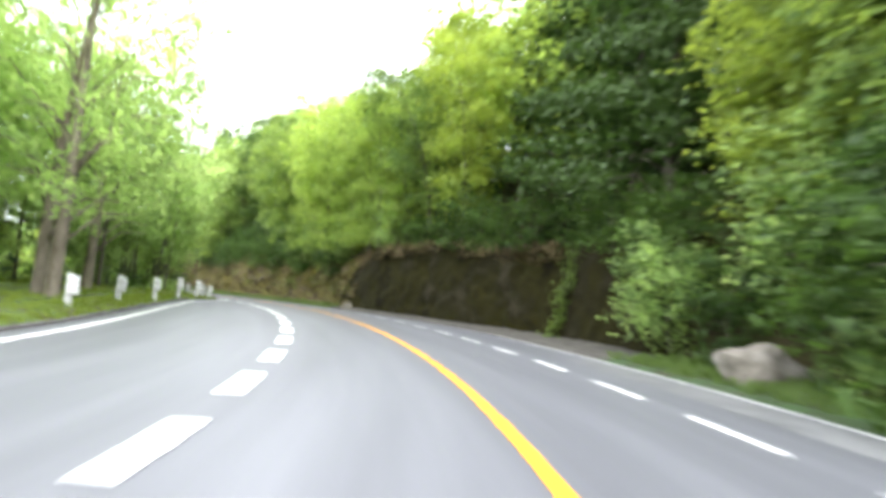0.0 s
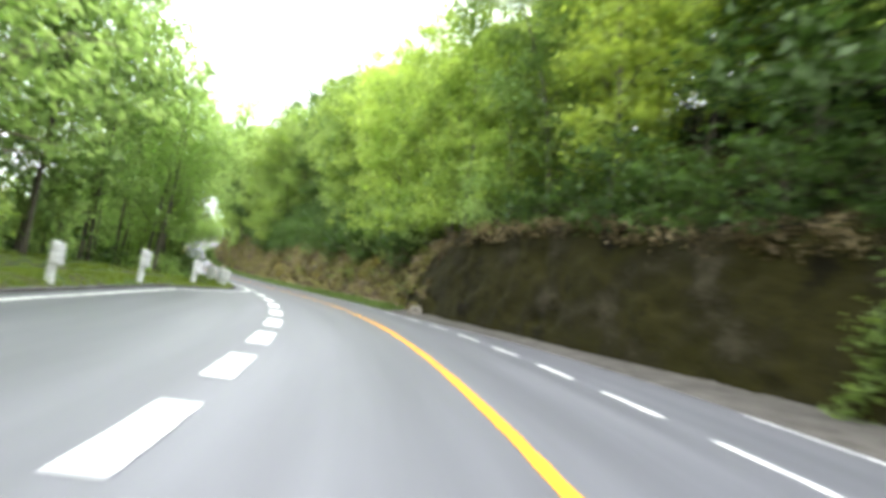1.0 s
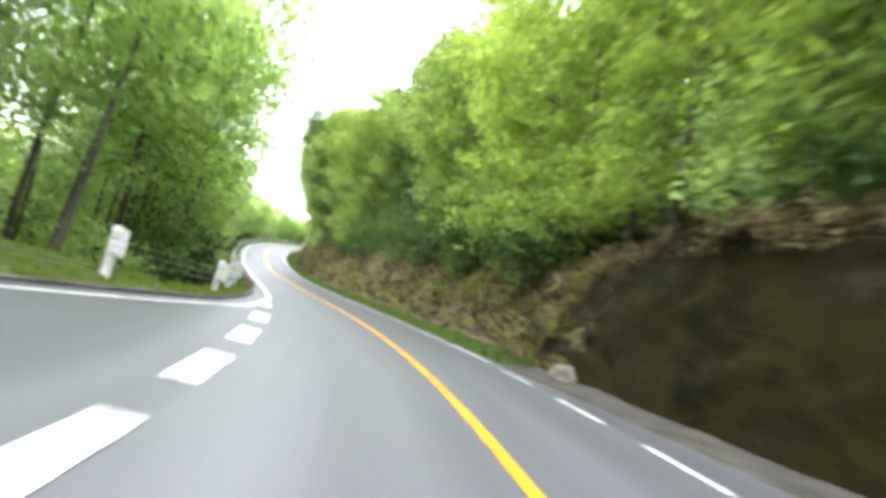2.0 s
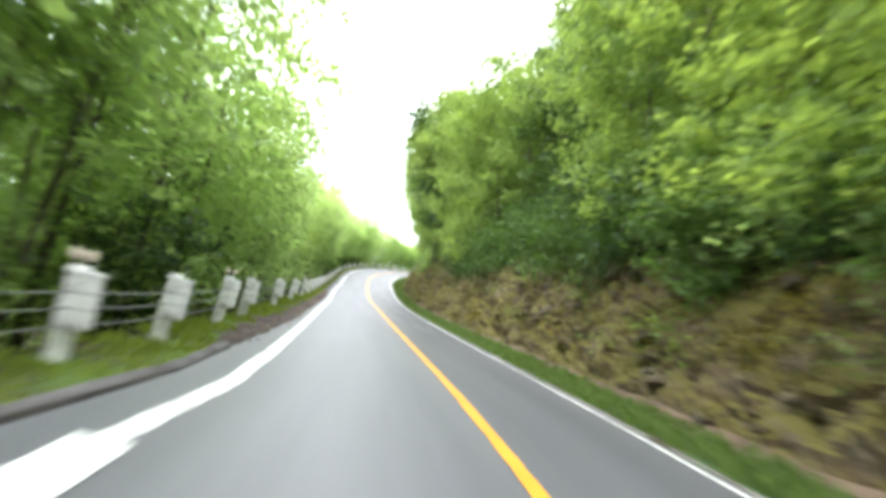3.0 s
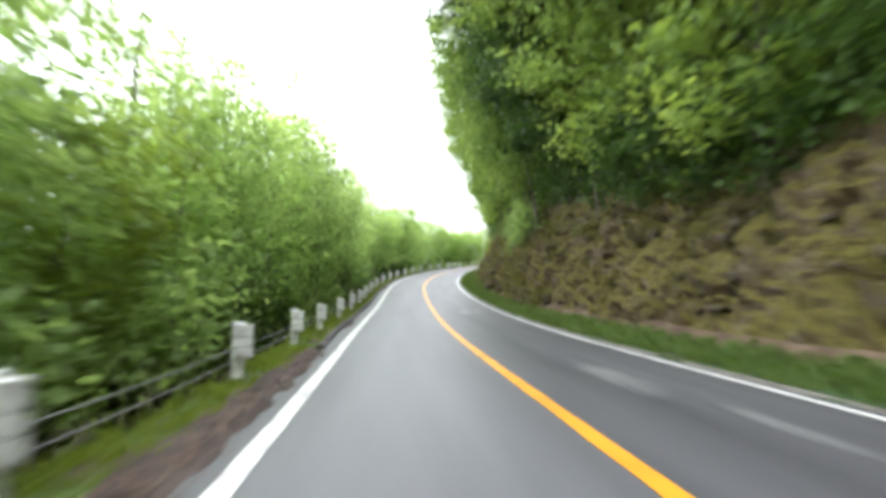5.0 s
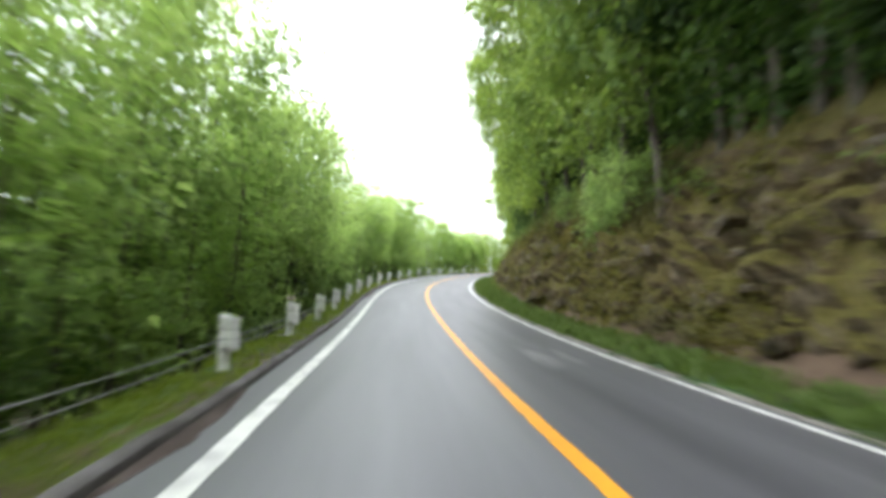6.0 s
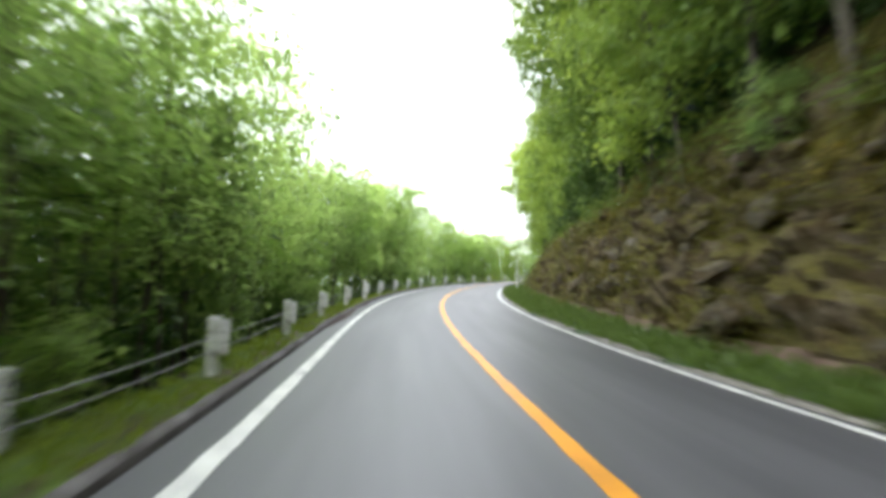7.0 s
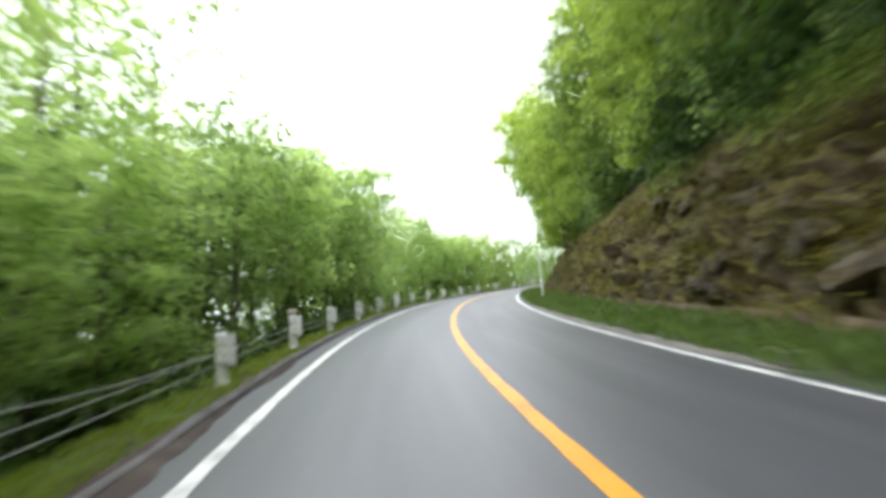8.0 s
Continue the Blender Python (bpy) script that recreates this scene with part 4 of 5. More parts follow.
def far_plant(mat, s, o, size, high=11.0):
    """Adds one more tree to the far woods of that leaf."""
    r = np.random.RandomState(rng.randrange(10 ** 6))
    n, per = 40, 19
    g = (np.arange(n) + 0.5) / n
    a = np.arange(n) * 2.39996 + r.normal(0, 0.3, n)
    pointed = mat is MASS_D
    reach = size * 3.5 * ((1 - g) * 0.95 + 0.1 if pointed else 0.35 + 1.5 * g * (1.15 - g)) * r.uniform(0.3, 1.08, n)
    c = np.stack([np.cos(a) * reach, np.sin(a) * reach, high * size * (0.08 + 0.9 * g) + reach * (-0.15 if pointed else 0.3) + r.normal(0, 0.25, n)], 1)
    off = r.normal(0, 1, (n * per, 3))
    pts = np.repeat(c, per, 0) + off * (0.75, 0.75, 0.45) * size
    out = unit(off) * 0.8 + unit(pts - np.stack([0 * pts[:, 2], 0 * pts[:, 2], np.clip(pts[:, 2], 0, high * size * 0.7)], 1)) * 0.7 + (0, 0, 0.45)
    v = leaf_blades(pts, r, 0.34 * size) + np.array(place(s, o, hill(s, o) - 0.2))
    FAR.setdefault(mat.name, (mat, [], []))[1].append(v)
    FAR[mat.name][2].append(out)


rng = random.Random(21)
# right-hand hill: a first row leaning over the bank, then rows behind
tall = along([(-20, 1.0), (34, 1.0), (42, 0.9), (50, 0.92), (60, 1.06), (70, 1.05), (84, 1.08), (105, 1.12), (125, 1.03), (140, 0.95), (150, 0.72), (165, 0.72), (172, 1.0), (200, 1.0), (300, 1.0)])
s = 33.0
while s < 190:
    t_o = foot_right(s) + lean_back(s)
    back_off = float(np.interp(s, [30, 40, 55, 66, 74, 79, 86, 92, 100, 110, 136, 146, 164, 170], [0.4, 0.2, 0.1, 0.5, 1.7, 1.7, 0.3, -0.4, 0.0, -0.6, -0.9, 0.4, 0.3, -0.6]))
    # kinds with shade in their leaf colour stand where crowns overhang darkly
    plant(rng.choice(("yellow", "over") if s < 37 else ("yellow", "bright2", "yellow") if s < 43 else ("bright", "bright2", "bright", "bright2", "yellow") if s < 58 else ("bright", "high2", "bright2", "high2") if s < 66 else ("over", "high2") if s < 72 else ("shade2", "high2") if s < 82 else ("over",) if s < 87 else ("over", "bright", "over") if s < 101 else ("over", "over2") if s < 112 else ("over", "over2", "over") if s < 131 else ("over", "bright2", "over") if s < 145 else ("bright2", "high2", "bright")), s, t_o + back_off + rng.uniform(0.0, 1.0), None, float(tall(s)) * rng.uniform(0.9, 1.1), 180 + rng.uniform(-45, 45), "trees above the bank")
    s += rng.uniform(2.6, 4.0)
# extra row, added so that its high crowns shade the bank below
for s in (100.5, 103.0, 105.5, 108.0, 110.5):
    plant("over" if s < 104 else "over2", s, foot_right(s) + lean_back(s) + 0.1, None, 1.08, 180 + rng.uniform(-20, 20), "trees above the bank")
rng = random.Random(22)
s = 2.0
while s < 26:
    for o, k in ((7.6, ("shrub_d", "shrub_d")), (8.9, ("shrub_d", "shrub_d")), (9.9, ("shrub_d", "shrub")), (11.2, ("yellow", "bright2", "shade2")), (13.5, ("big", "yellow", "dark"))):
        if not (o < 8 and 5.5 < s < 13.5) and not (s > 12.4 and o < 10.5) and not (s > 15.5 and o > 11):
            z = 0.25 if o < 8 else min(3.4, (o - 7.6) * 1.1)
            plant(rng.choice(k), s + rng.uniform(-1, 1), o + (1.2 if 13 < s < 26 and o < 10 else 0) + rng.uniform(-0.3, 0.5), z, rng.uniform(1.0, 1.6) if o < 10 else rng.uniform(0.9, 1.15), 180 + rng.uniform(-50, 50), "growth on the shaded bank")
    s += rng.uniform(1.2, 1.8)
plant("shrub_d", 9.0, 8.4, 0.5, 0.9, 190, "growth on the shaded bank")
plant("shrub", 7.9, 8.3, 0.4, 0.7, 170, "growth on the shaded bank")
plant("shrub_d", 13.2, 8.8, 0.4, 0.9, 190, "growth on the shaded bank")
plant("shrub_d", 14.0, 9.6, 1.4, 1.0, 170, "growth on the shaded bank")
plant("shrub", 15.6, 8.5, 0.8, 1.0, 180, "growth on the shaded bank")
plant("shrub", 16.5, 8.8, 1.3, 1.15, 200, "growth on the shaded bank")
plant("shrub_d", 17.6, 9.2, 2.8, 1.0, 160, "growth on the shaded bank")
plant("big2", 9.0, 10.6, 3.2, 1.1, 180, "growth on the shaded bank")
plant("yellow", 12.5, 11.2, 3.4, 1.0, 180, "growth on the shaded bank")
for kind, s, o, size in (("dark", 22.5, 11.4, 1.2), ("dark", 25.5, 11.6, 1.15), ("dark", 28.5, 11.8, 1.2), ("yellow", 31.5, 12.6, 1.2), ("dark", 24, 14.5, 1.3), ("dark", 28, 15.5, 1.3), ("dark", 66, 18.5, 0.9), ("dark", 83, 13.0, 1.2),
                         ("yellow", 38, 10.6, 1.05), ("yellow", 41, 13.0, 1.15), ("yellow", 45, 16.0, 1.15), ("pale", 45.5, 9.8, 1.1), ("pale", 58, 11.5, 1.1), ("pale", 50, 15.5, 1.0), ("pale", 13.6, 10.8, 1.0), ("dark", 19.6, 11.0, 1.15), ("dark", 18.2, 13.2, 1.2)):
    plant(kind, s, o, None, size, 180, "trees on the hill")
rng = random.Random(23)
s = 16.0
while s < 200:
    t_o = foot_right(s) + lean_back(s)
    if 40.5 < s < 49.5:
        s = 49.5
    plant(rng.choice(("shrub_d",) if s < 38 else ("shrub_d",) if 68 < s < 132 else ("shrub", "shrub", "shrub_d", "shrub")), s, foot_right(s) + lean_back(s) + (rng.uniform(0.05, 0.5) if s < 47 else rng.uniform(0.0, 0.8) if not 112 < s < 139 else rng.uniform(0.5, 1.4)), None, rng.uniform(0.5, 1.0) * (1.2 if s < 60 else 0.8), 180 + rng.uniform(-40, 40), "shrubs on the bank")
    s += rng.uniform(1.3, 2.6) if s < 60 else rng.uniform(3.0, 6.5)
# growth along the bank's upper edge, coloured dark for the overhanging crowns' shade
for s, v, size in ((115.2, 0.72, 0.8), (116.6, 0.55, 0.75), (117.6, 0.68, 0.7), (119.0, 0.86, 0.7), (124.5, 0.8, 0.6)):
    plant("shrub", s, foot_right(s) + lean_back(s) * v, float(top_height(s)) * v, size, 180, "shrubs on the bank")
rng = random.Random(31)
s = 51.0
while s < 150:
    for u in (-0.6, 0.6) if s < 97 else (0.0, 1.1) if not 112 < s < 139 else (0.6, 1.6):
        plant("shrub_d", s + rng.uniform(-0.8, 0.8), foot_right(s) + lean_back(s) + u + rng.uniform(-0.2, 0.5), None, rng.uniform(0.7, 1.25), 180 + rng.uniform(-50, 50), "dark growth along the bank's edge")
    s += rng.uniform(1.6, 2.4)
rng = random.Random(24)
s = -4.0
while s < 186:
    t_o = foot_right(s) + lean_back(s)
    plant(rng.choice(("back", "back", "back_b", "yellow") if s < 92 else ("back_m", "back_m", "dark", "back") if s < 126 else ("back", "back_b", "back_m")), s, t_o + 4.5 + rng.uniform(-1.2, 1.2), None, float(tall(s)) * rng.uniform(0.9, 1.15) * (1.08 if 72 < s < 112 else 1.0), None, "trees on the hill")
    s += rng.uniform(3.8, 6.0)
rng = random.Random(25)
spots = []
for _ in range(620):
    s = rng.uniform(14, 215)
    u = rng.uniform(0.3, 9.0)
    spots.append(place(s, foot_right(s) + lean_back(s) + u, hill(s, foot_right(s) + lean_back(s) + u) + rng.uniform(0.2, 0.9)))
sprays("undergrowth", spots, MASS_D, "undergrowth under the hill's trees, coloured dark for their shade", 0.8, 0.22, 56, "undergrowth", 9)
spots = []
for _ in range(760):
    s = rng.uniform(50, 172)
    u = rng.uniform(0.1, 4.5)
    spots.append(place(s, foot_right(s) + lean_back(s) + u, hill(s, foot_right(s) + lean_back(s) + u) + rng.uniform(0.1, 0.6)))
sprays("bank_growth", spots, MASS_D, "low growth above the rock bank, coloured dark for the shade", 0.5, 0.15, 56, "undergrowth", 19)
for row, (d, gap) in enumerate(((9, 4.6), (15, 5.5), (22, 6.5), (30, 8), (40, 10))):
    s = -8.0 + row
    while s < 285:
        t_o = foot_right(s) + lean_back(s)
        far_plant(rng.choice((MASS, MASS, MASS_Y, MASS_D)), s, t_o + d + rng.uniform(-1.5, 1.5), rng.uniform(0.85, 1.2) * (1.3 if 28 < s < 50 and d < 24 else 1.12 if 72 < s < 112 else min(1.0, float(tall(s)) + 0.1)))
        s += gap * rng.uniform(0.75, 1.3)
rng = random.Random(26)
# left-hand woods: their height rises and falls along the road
woods = along([(0, 1.0), (42, 1.0), (48, 1.05), (62, 1.05), (72, 0.8), (80, 0.6), (92, 0.62), (102, 1.0), (109, 0.95), (113, 0.8), (118, 0.92), (126, 1.02), (133, 0.95), (138, 0.66), (148, 0.7), (154, 1.08), (168, 1.08), (176, 0.9), (300, 0.9)])
s = 10.0
while s < 205:
    bay = s < 44
    f = float(woods(s))
    plant(rng.choice(("airy", "light", "light2") if 57 < s < 65 else ("light", "low", "light2", "low") if 57 < s < 74 else ("big2", "low", "light2") if 126 < s < 150 else ("airy", "airy", "light2") if s < 57 else ("light", "airy", "light2") if s < 74 or 97 < s < 111 or 118 < s < 128 else ("low", "light", "big2", "light2") if f > 1.0 else ("low", "low", "light", "light2", "low") if f > 0.8 else ("low", "low_y", "low", "low", "low")) if not bay else rng.choice(("light", "big2", "light2")), s, tar_left(s) - rng.uniform(3.2, 4.2) - (0.35 * float(level(s)) if bay else 0), None, f * rng.uniform(0.86, 1.06), rng.uniform(-70, 70), "roadside woods")
    s += rng.uniform(2.5, 3.6)
rng = random.Random(27)
s = 8.0
while s < 190:
    f = float(woods(s))
    plant(rng.choice(("light", "airy", "light2", "light")) if f > 0.8 else "low", s, tar_left(s) - 7.4 + rng.uniform(-1.2, 1.2), None, f * rng.uniform(0.9, 1.15), None, "woods on the falling slope")
    s += rng.uniform(3.4, 5.0)
rng = random.Random(28)
# the woods' shade goes into the undergrowth's colour, except where lit
spots, lit = [], []
for _ in range(560):
    s = rng.uniform(12, 190)
    u = rng.uniform(3.2, 9.5) + 0.7 * float(level(s))
    (lit if 47 < s < 118 else spots).append(place(s, tar_left(s) - u, hill(s, tar_left(s) - u) + rng.uniform(0.1, 1.0) + 0.12 * u))
sprays("undergrowth", spots, MASS_M, "undergrowth in the woods, their shade put into its colour", 0.75, 0.2, 64, "undergrowth", 10)
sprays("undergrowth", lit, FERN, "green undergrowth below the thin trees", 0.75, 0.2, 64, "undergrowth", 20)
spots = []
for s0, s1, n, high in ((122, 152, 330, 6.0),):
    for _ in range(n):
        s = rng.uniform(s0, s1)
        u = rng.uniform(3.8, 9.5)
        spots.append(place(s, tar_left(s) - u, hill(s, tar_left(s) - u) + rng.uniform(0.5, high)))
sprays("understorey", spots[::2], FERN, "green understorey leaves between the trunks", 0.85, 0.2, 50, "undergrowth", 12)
sprays("understorey", spots[1::2], MASS_M, "understorey leaves between the trunks, coloured dark for shade", 0.85, 0.2, 50, "undergrowth", 23)
spots = []
for _ in range(1060):
    s = rng.uniform(52, 122)
    u = rng.uniform(3.6, 9.5)
    spots.append(place(s, tar_left(s) - u, hill(s, tar_left(s) - u) + rng.uniform(1.6, 3.2 + 6.5 * float(woods(s)) * (0.6 if s < 64 else 0.45 if s > 101 else 1.0))))
sprays("understorey", spots, MASS, "green understorey leaves between the thin trees", 0.8, 0.17, 60, "undergrowth", 13)
spots = []
for _ in range(300):
    s = rng.uniform(60, 98)
    u = rng.uniform(2.7, 4.4)
    spots.append(place(s, tar_left(s) - u, hill(s, tar_left(s) - u) + rng.uniform(0.9, 3.4)))
sprays("understorey", spots, MASS, "fresh green leaves at the open edge of the woods", 0.6, 0.14, 60, "undergrowth", 21)
s = 46.0
while s < 175:
    plant("airy", s, tar_left(s) - rng.uniform(4.5, 9), None, rng.uniform(0.9, 1.2), None, "thin trees among the woods")
    s += rng.uniform(3.5, 6.5)
s = 44.0
while s < 150:
    plant("pole", s, tar_left(s) - rng.uniform(2.9, 6), None, rng.uniform(0.7, 1.0), None, "thin trees among the woods")
    s += rng.uniform(1.6, 3.2)
rng = random.Random(29)
for row, (d, gap) in enumerate(((11, 4.2), (15, 5), (21, 6), (28, 7), (37, 9))):
    s = 6.0
    while s < 290:
        if not (s < 40 and d > 20):
            far_plant(rng.choice((MASS_M, MASS, MASS_D, MASS_M) if d < 22 and 124 < s < 140 else (MASS, MASS, MASS_Y) if 45 < s < 124 else (MASS, MASS, MASS, MASS_M, MASS_D)), s, tar_left(s) - d + rng.uniform(-1.2, 1.2), (0.5 + 0.5 * float(woods(s))) * rng.uniform(0.85, 1.15) * (1.15 if d < 20 and 122 < s < 133 else 0.66 if 102 < s < 121 else 0.72 if 44 < s < 68 else 1.0))
        s += gap * rng.uniform(0.75, 1.3)
for s0, s1 in ((52, 78), (124, 156)):
    s = s0
    while s < s1:
        for d in (12.5, 17.0):
            far_plant(rng.choice((MASS_M, MASS_D, MASS_M, MASS) if s > 100 else (MASS, MASS_Y, MASS)), s + rng.uniform(-1, 1), tar_left(s) - d, rng.uniform(0.85, 1.0) if s > 100 else 0.72)
        s += 3.2 if s > 100 else 4.0
s = 186.0
while s < 290:
    for d in (4.0, 6.5, 9):
        far_plant(rng.choice((MASS, MASS_Y, MASS)), s, tar_left(s) - d, rng.uniform(0.7, 0.9))
    far_plant(MASS, s, foot_right(s) + 4, rng.uniform(0.8, 1.0))
    s += 4.0
s = 8.0
while s < 190:
    if 58 < s < 102:
        s = 102.0
    plant(rng.choice(("shrub", "shrub_d", "shrub")), s, tar_left(s) - rng.uniform(2.4, 3.6) - 0.7 * float(level(s)), None, rng.uniform(0.5, 0.9), None, "undergrowth beside the road")
    s += rng.uniform(1.8, 3.2) if s < 50 else rng.uniform(5.0, 9.0)
for s, o, size in ((75.0, -8.3, 1.1), (79.0, -8.6, 0.95), (83.0, -9.0, 0.75), (117.5, -9.0, 1.3), (121.0, -8.4, 1.25), (141.0, -8.2, 1.2), (144.5, -9.6, 1.35), (147.5, -8.4, 1.2)):
    plant("airy", s, o, None, size, None, "thin trees among the woods")
plant("old", 19.6, -10.3, -0.2, 1.0, 20, "roadside woods")
plant("old", 20.6, -10.9, -0.2, 0.95, -40, "roadside woods")
plant("old", 29.0, -11.2, -0.2, 1.0, 0, "roadside woods")
plant("light", 37.5, -11.5, -0.2, 1.25, 0, "roadside woods")
plant("light", 42.0, -10.5, None, 1.15, 0, "roadside woods")
plant("light2", 29.5, -12.6, -0.2, 1.3, 0, "roadside woods")
for s, size in ((50.5, 1.2), (54.0, 1.15)):
    plant("light", s, tar_left(s) - 4.2, None, size, 20, "roadside woods")
for mat, sheets, out in FAR.values():
    tagged(leafy("far_woods", np.concatenate(sheets), np.concatenate(out), mat), "dense far woods with " + mat.name.replace("_", " "), "woods", kind="stuff")


# ---- guard posts and cables ----
def guard_post():
    thing = tagged(new("guard_post"), "weathered white guard post with a cable block", "guard post", "guard posts along the road")
    bm = bmesh.new()
    bmesh.ops.create_cone(bm, cap_ends=True, segments=14, radius1=0.105, radius2=0.1, depth=0.72)
    bmesh.ops.translate(bm, verts=bm.verts, vec=(-0.07, 0, 0.16))
    part("stem", bm, POSTW, thing, smooth=False)
    bm = bmesh.new()
    bmesh.ops.create_cube(bm, size=1)
    bmesh.ops.scale(bm, verts=bm.verts, vec=(0.3, 0.24, 0.5))
    bmesh.ops.bevel(bm, geom=[e for e in bm.edges if abs(e.verts[0].co.z - e.verts[1].co.z) > 0.1], offset=0.07, segments=4, affect="EDGES")
    bmesh.ops.bevel(bm, geom=[e for e in bm.edges if abs(e.verts[0].co.z - e.verts[1].co.z) < 0.01 and len(e.link_faces) == 2 and any(abs(f.normal.z) > 0.9 for f in e.link_faces)], offset=0.012, segments=2, affect="EDGES")
    bmesh.ops.translate(bm, verts=bm.verts, vec=(0.0, 0, 0.56))
    block = part("cable_block", bm, POSTW, thing)
    bm = bmesh.new()
    bmesh.ops.create_cone(bm, cap_ends=True, segments=14, radius1=0.1, radius2=0.085, depth=0.05)
    bmesh.ops.translate(bm, verts=bm.verts, vec=(-0.07, 0, 0.86))
    part("cap", bm, POSTW, thing)
    bm = bmesh.new()
    bmesh.ops.create_cube(bm, size=1)
    bmesh.ops.scale(bm, verts=bm.verts, vec=(0.325, 0.265, 0.03))
    bmesh.ops.bevel(bm, geom=[e for e in bm.edges if abs(e.verts[0].co.z - e.verts[1].co.z) > 0.01], offset=0.075, segments=4, affect="EDGES")
    bmesh.ops.translate(bm, verts=bm.verts, vec=(0.0, 0, 0.824))
    part("lid", bm, POSTW, block)
    for z in (0.65, 0.5, 0.335):
        bm = bmesh.new()
        bmesh.ops.create_cube(bm, size=1)
        bmesh.ops.scale(bm, verts=bm.verts, vec=(0.304, 0.244, 0.008))
        bmesh.ops.bevel(bm, geom=[e for e in bm.edges if abs(e.verts[0].co.z - e.verts[1].co.z) > 0.005], offset=0.07, segments=4, affect="EDGES")
        bmesh.ops.translate(bm, verts=bm.verts, vec=(0.0, 0, z))
        part("cable_slot", bm, DARK, block)
    return thing


def delineator():
    """A short stalk with a crossbar that carries two small round reflectors, tilted a little apart."""
    thing = tagged(new("delineator"), "pair of small faded reflectors on a stalk above a guard post", "reflector", "reflectors on the guard posts")
    bm = bmesh.new()
    bmesh.ops.create_cone(bm, cap_ends=True, segments=8, radius1=0.016, radius2=0.014, depth=0.1)
    bmesh.ops.translate(bm, verts=bm.verts, vec=(0, 0, 0.05))
    part("stalk", bm, DARK, thing)
    bm = bmesh.new()
    bmesh.ops.create_cube(bm, size=1)
    bmesh.ops.scale(bm, verts=bm.verts, vec=(0.16, 0.018, 0.028))
    bmesh.ops.bevel(bm, geom=bm.edges[:], offset=0.005, segments=1, affect="EDGES")
    bmesh.ops.translate(bm, verts=bm.verts, vec=(0, 0, 0.07))
    part("crossbar", bm, RUSTY, thing, "rust-brown crossbar")
    for side in (-1, 1):
        turn = Matrix.Translation((side * 0.066, 0, 0.105)) @ Matrix.Rotation(side * radians(16), 4, "Y")
        bm = bmesh.new()
        bmesh.ops.create_cone(bm, cap_ends=True, segments=18, radius1=0.06, radius2=0.057, depth=0.03)
        bmesh.ops.transform(bm, verts=bm.verts, matrix=turn @ Matrix.Rotation(radians(90), 4, "X"))
        rim = part("rim", bm, RUSTY, thing)
        bm = bmesh.new()
        bmesh.ops.create_uvsphere(bm, u_segments=16, v_segments=8, radius=0.056)
        bmesh.ops.scale(bm, verts=bm.verts, vec=(1, 0.3, 1))
        bmesh.ops.transform(bm, verts=bm.verts, matrix=turn @ Matrix.Translation((0, -0.014, 0)))
        part("lens", bm, AMBER, rim, "pale amber lens", True)
    return thing


rng = random.Random(30)
base = along([(-60, 0.22), (28, 0.24), (35, 0.36), (41, 0.3), (46, 0.03), (54, 0.0), (260, 0.0)])
post, refl = guard_post(), delineator()
for i, (s, o) in enumerate(POSTS):
    m = Matrix.Translation(place(s, o, float(base(s)))) @ Matrix.Rotation(heading(s) + rng.uniform(-0.05, 0.05), 4, "Z") @ Matrix.Rotation(rng.uniform(-0.02, 0.02), 4, "Y")
    if i == 0:
        post.matrix_basis = m
    else:
        copy_thing(post, m)
    if i in (6, 8, 12, 18, 24, 28, 32):
        m2 = m @ Matrix.Translation((-0.07, 0, 0.88))
        if i == 6:
            refl.matrix_basis = m2
        else:
            copy_thing(refl, m2)
upper = along([(70, 0.49), (88, 0.5), (112, 0.53), (122, 0.6), (128, 0.61), (134, 0.57), (300, 0.57)])
lower = along([(70, 0.3), (88, 0.32), (100, 0.36), (122, 0.4), (300, 0.39)])
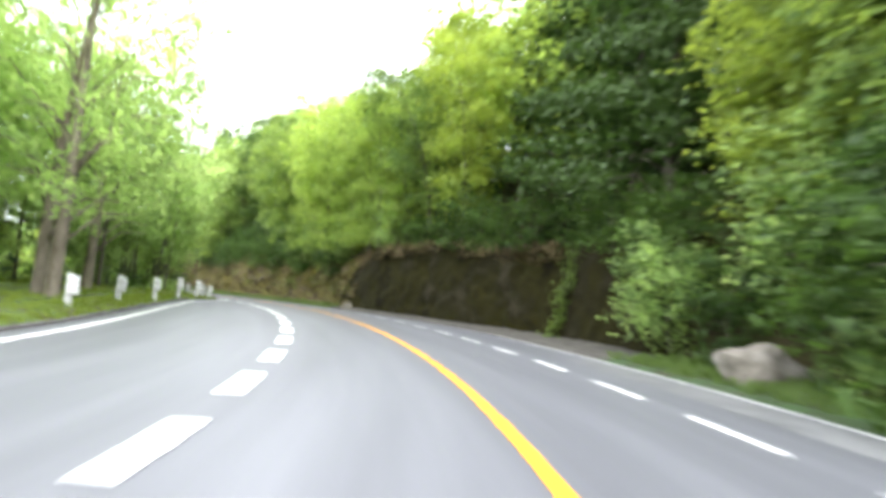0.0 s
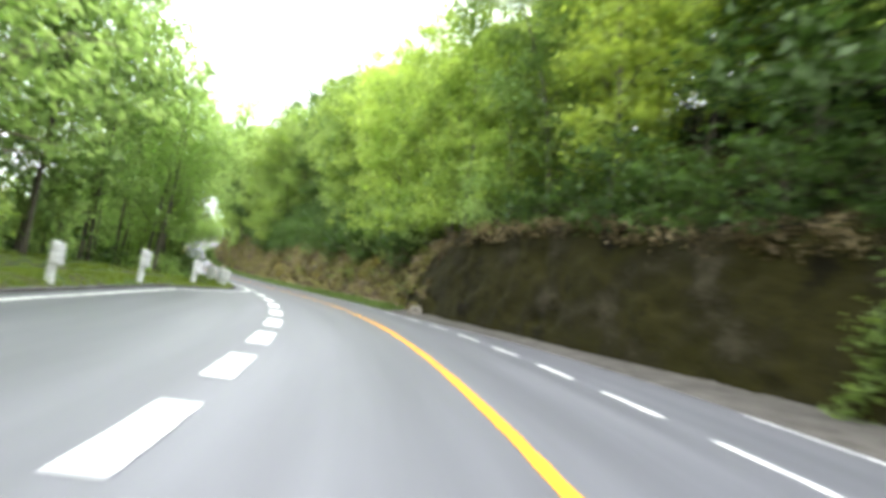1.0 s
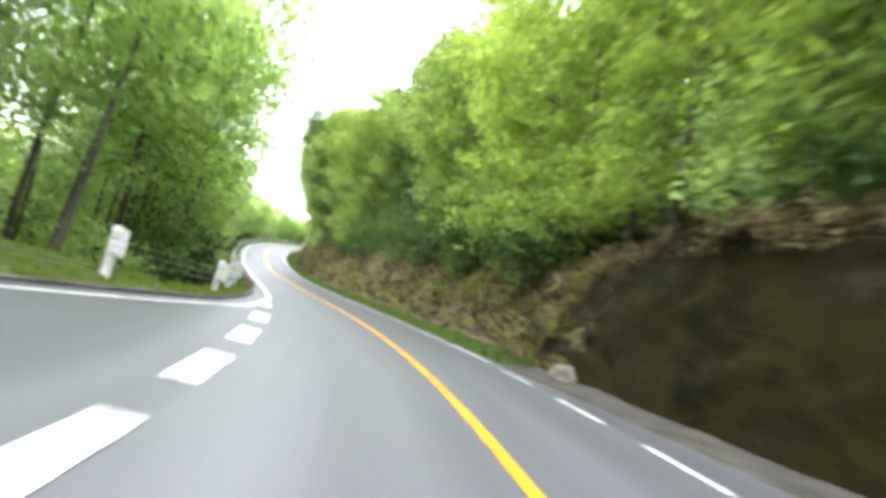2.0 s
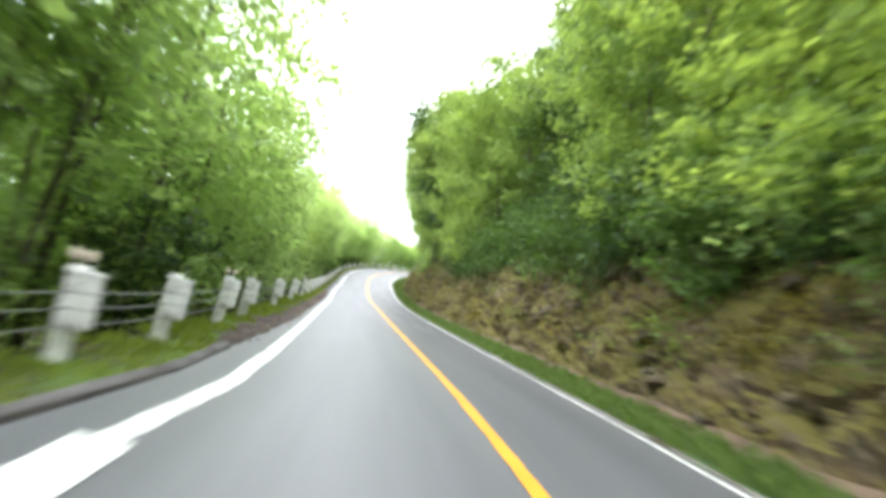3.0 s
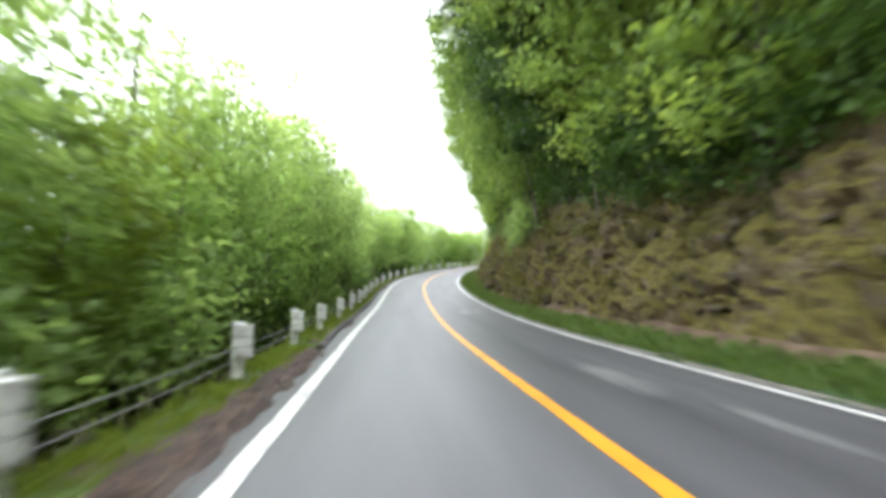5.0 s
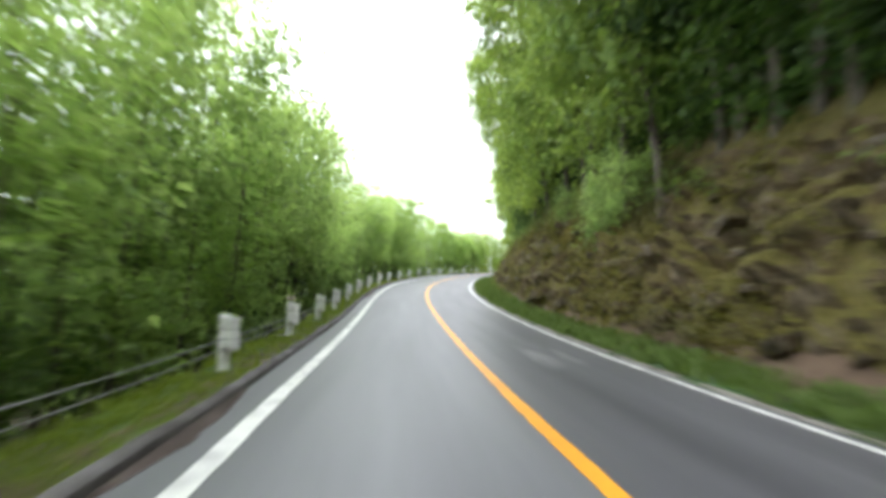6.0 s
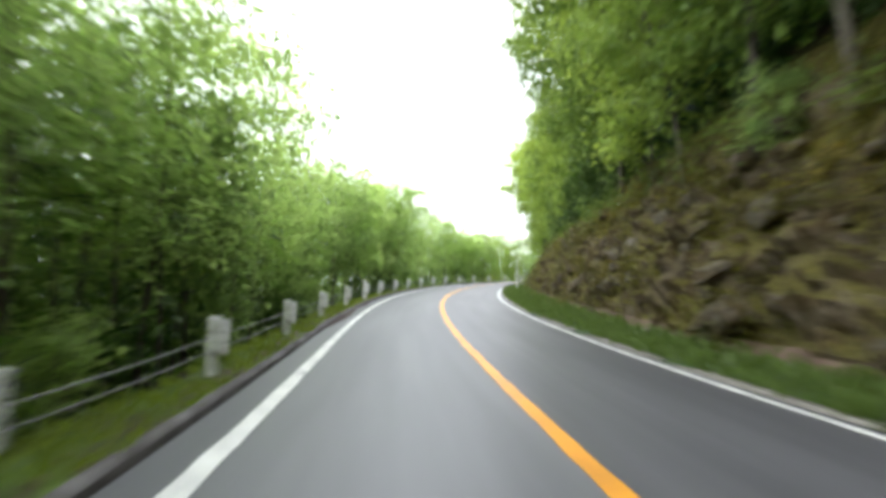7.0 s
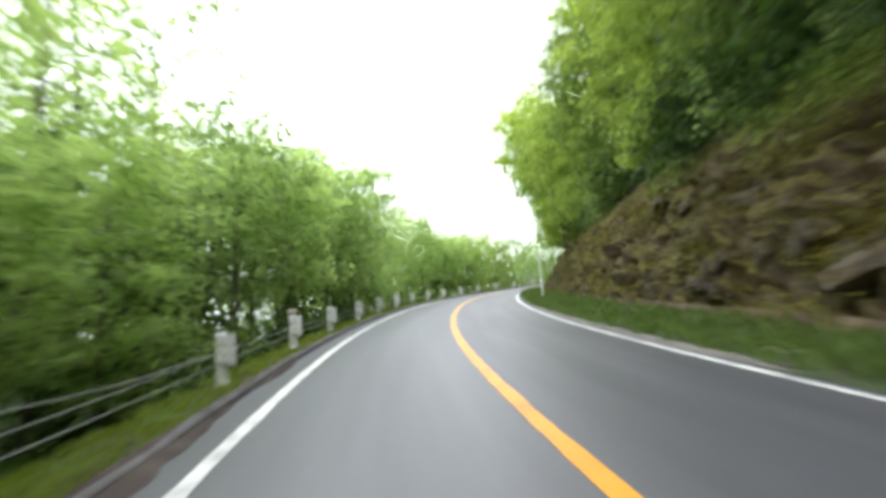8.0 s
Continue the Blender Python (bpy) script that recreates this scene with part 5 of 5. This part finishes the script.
loose = along([(133.5, 0.76), (135.5, 0.66), (137.0, 0.62), (139.8, 0.6)])
for z, first, last in ((0.65, 4, 12), (0.5, 4, 12), (0.335, 4, 12), (upper, 11, 40), (lower, 11, 40), (loose, 22, 24)):
    bm = bmesh.new()
    path = []
    for (s0, o0), (s1, o1) in zip(POSTS[first:last], POSTS[first + 1:last]):
        for k in range(6):
            f = k / 6
            s_, o_ = s0 + (s1 - s0) * f, o0 + (o1 - o0) * f
            path.append(Vector(place(s_, o_ - 0.03, float(base(s_)) + (float(z(s_)) if callable(z) else z) - 0.025 * math.sin(math.pi * f))))
    tube(bm, path, [0.009] * len(path), 6)
    tagged(part("guard_cable", bm, STEEL), "grey steel guard cable strung along the posts", "guard cable", "guard cables")


# ---- small things ----
def stick(s, o, long, turn, name, label):
    bm = bmesh.new()
    n = 9
    tube(bm, [Vector((math.cos(turn) * long * (k / n - 0.5), math.sin(turn) * long * (k / n - 0.5), 0.03 * math.sin(k * 1.3))) for k in range(n + 1)], [0.025 * (1 - 0.06 * k) for k in range(n + 1)], 6)
    ob = part(name, bm, WOOD)
    ob.matrix_basis = Matrix.Translation(place(s, o, 0.1)) @ Matrix.Rotation(heading(s), 4, "Z")
    return tagged(ob, label, "branch")


stick(137.6, 4.05, 1.6, 1.45, "fallen_branch", "pale dry branch lying in the verge grass")


def marker_pole(s, o):
    thing = tagged(new("marker_pole"), "slim pale grey road marker pole by the bank", "pole")
    bm = bmesh.new()
    bmesh.ops.create_cone(bm, cap_ends=True, segments=12, radius1=0.05, radius2=0.045, depth=2.6)
    bmesh.ops.translate(bm, verts=bm.verts, vec=(0, 0, 1.25))
    part("shaft", bm, POSTW, thing)
    bm = bmesh.new()
    bmesh.ops.create_uvsphere(bm, u_segments=12, v_segments=6, radius=0.055)
    bmesh.ops.translate(bm, verts=bm.verts, vec=(0, 0, 2.56))
    part("cap", bm, STEEL, thing)
    thing.matrix_basis = Matrix.Translation(place(s, o, 0.05))
    return thing


marker_pole(163, 4.5)
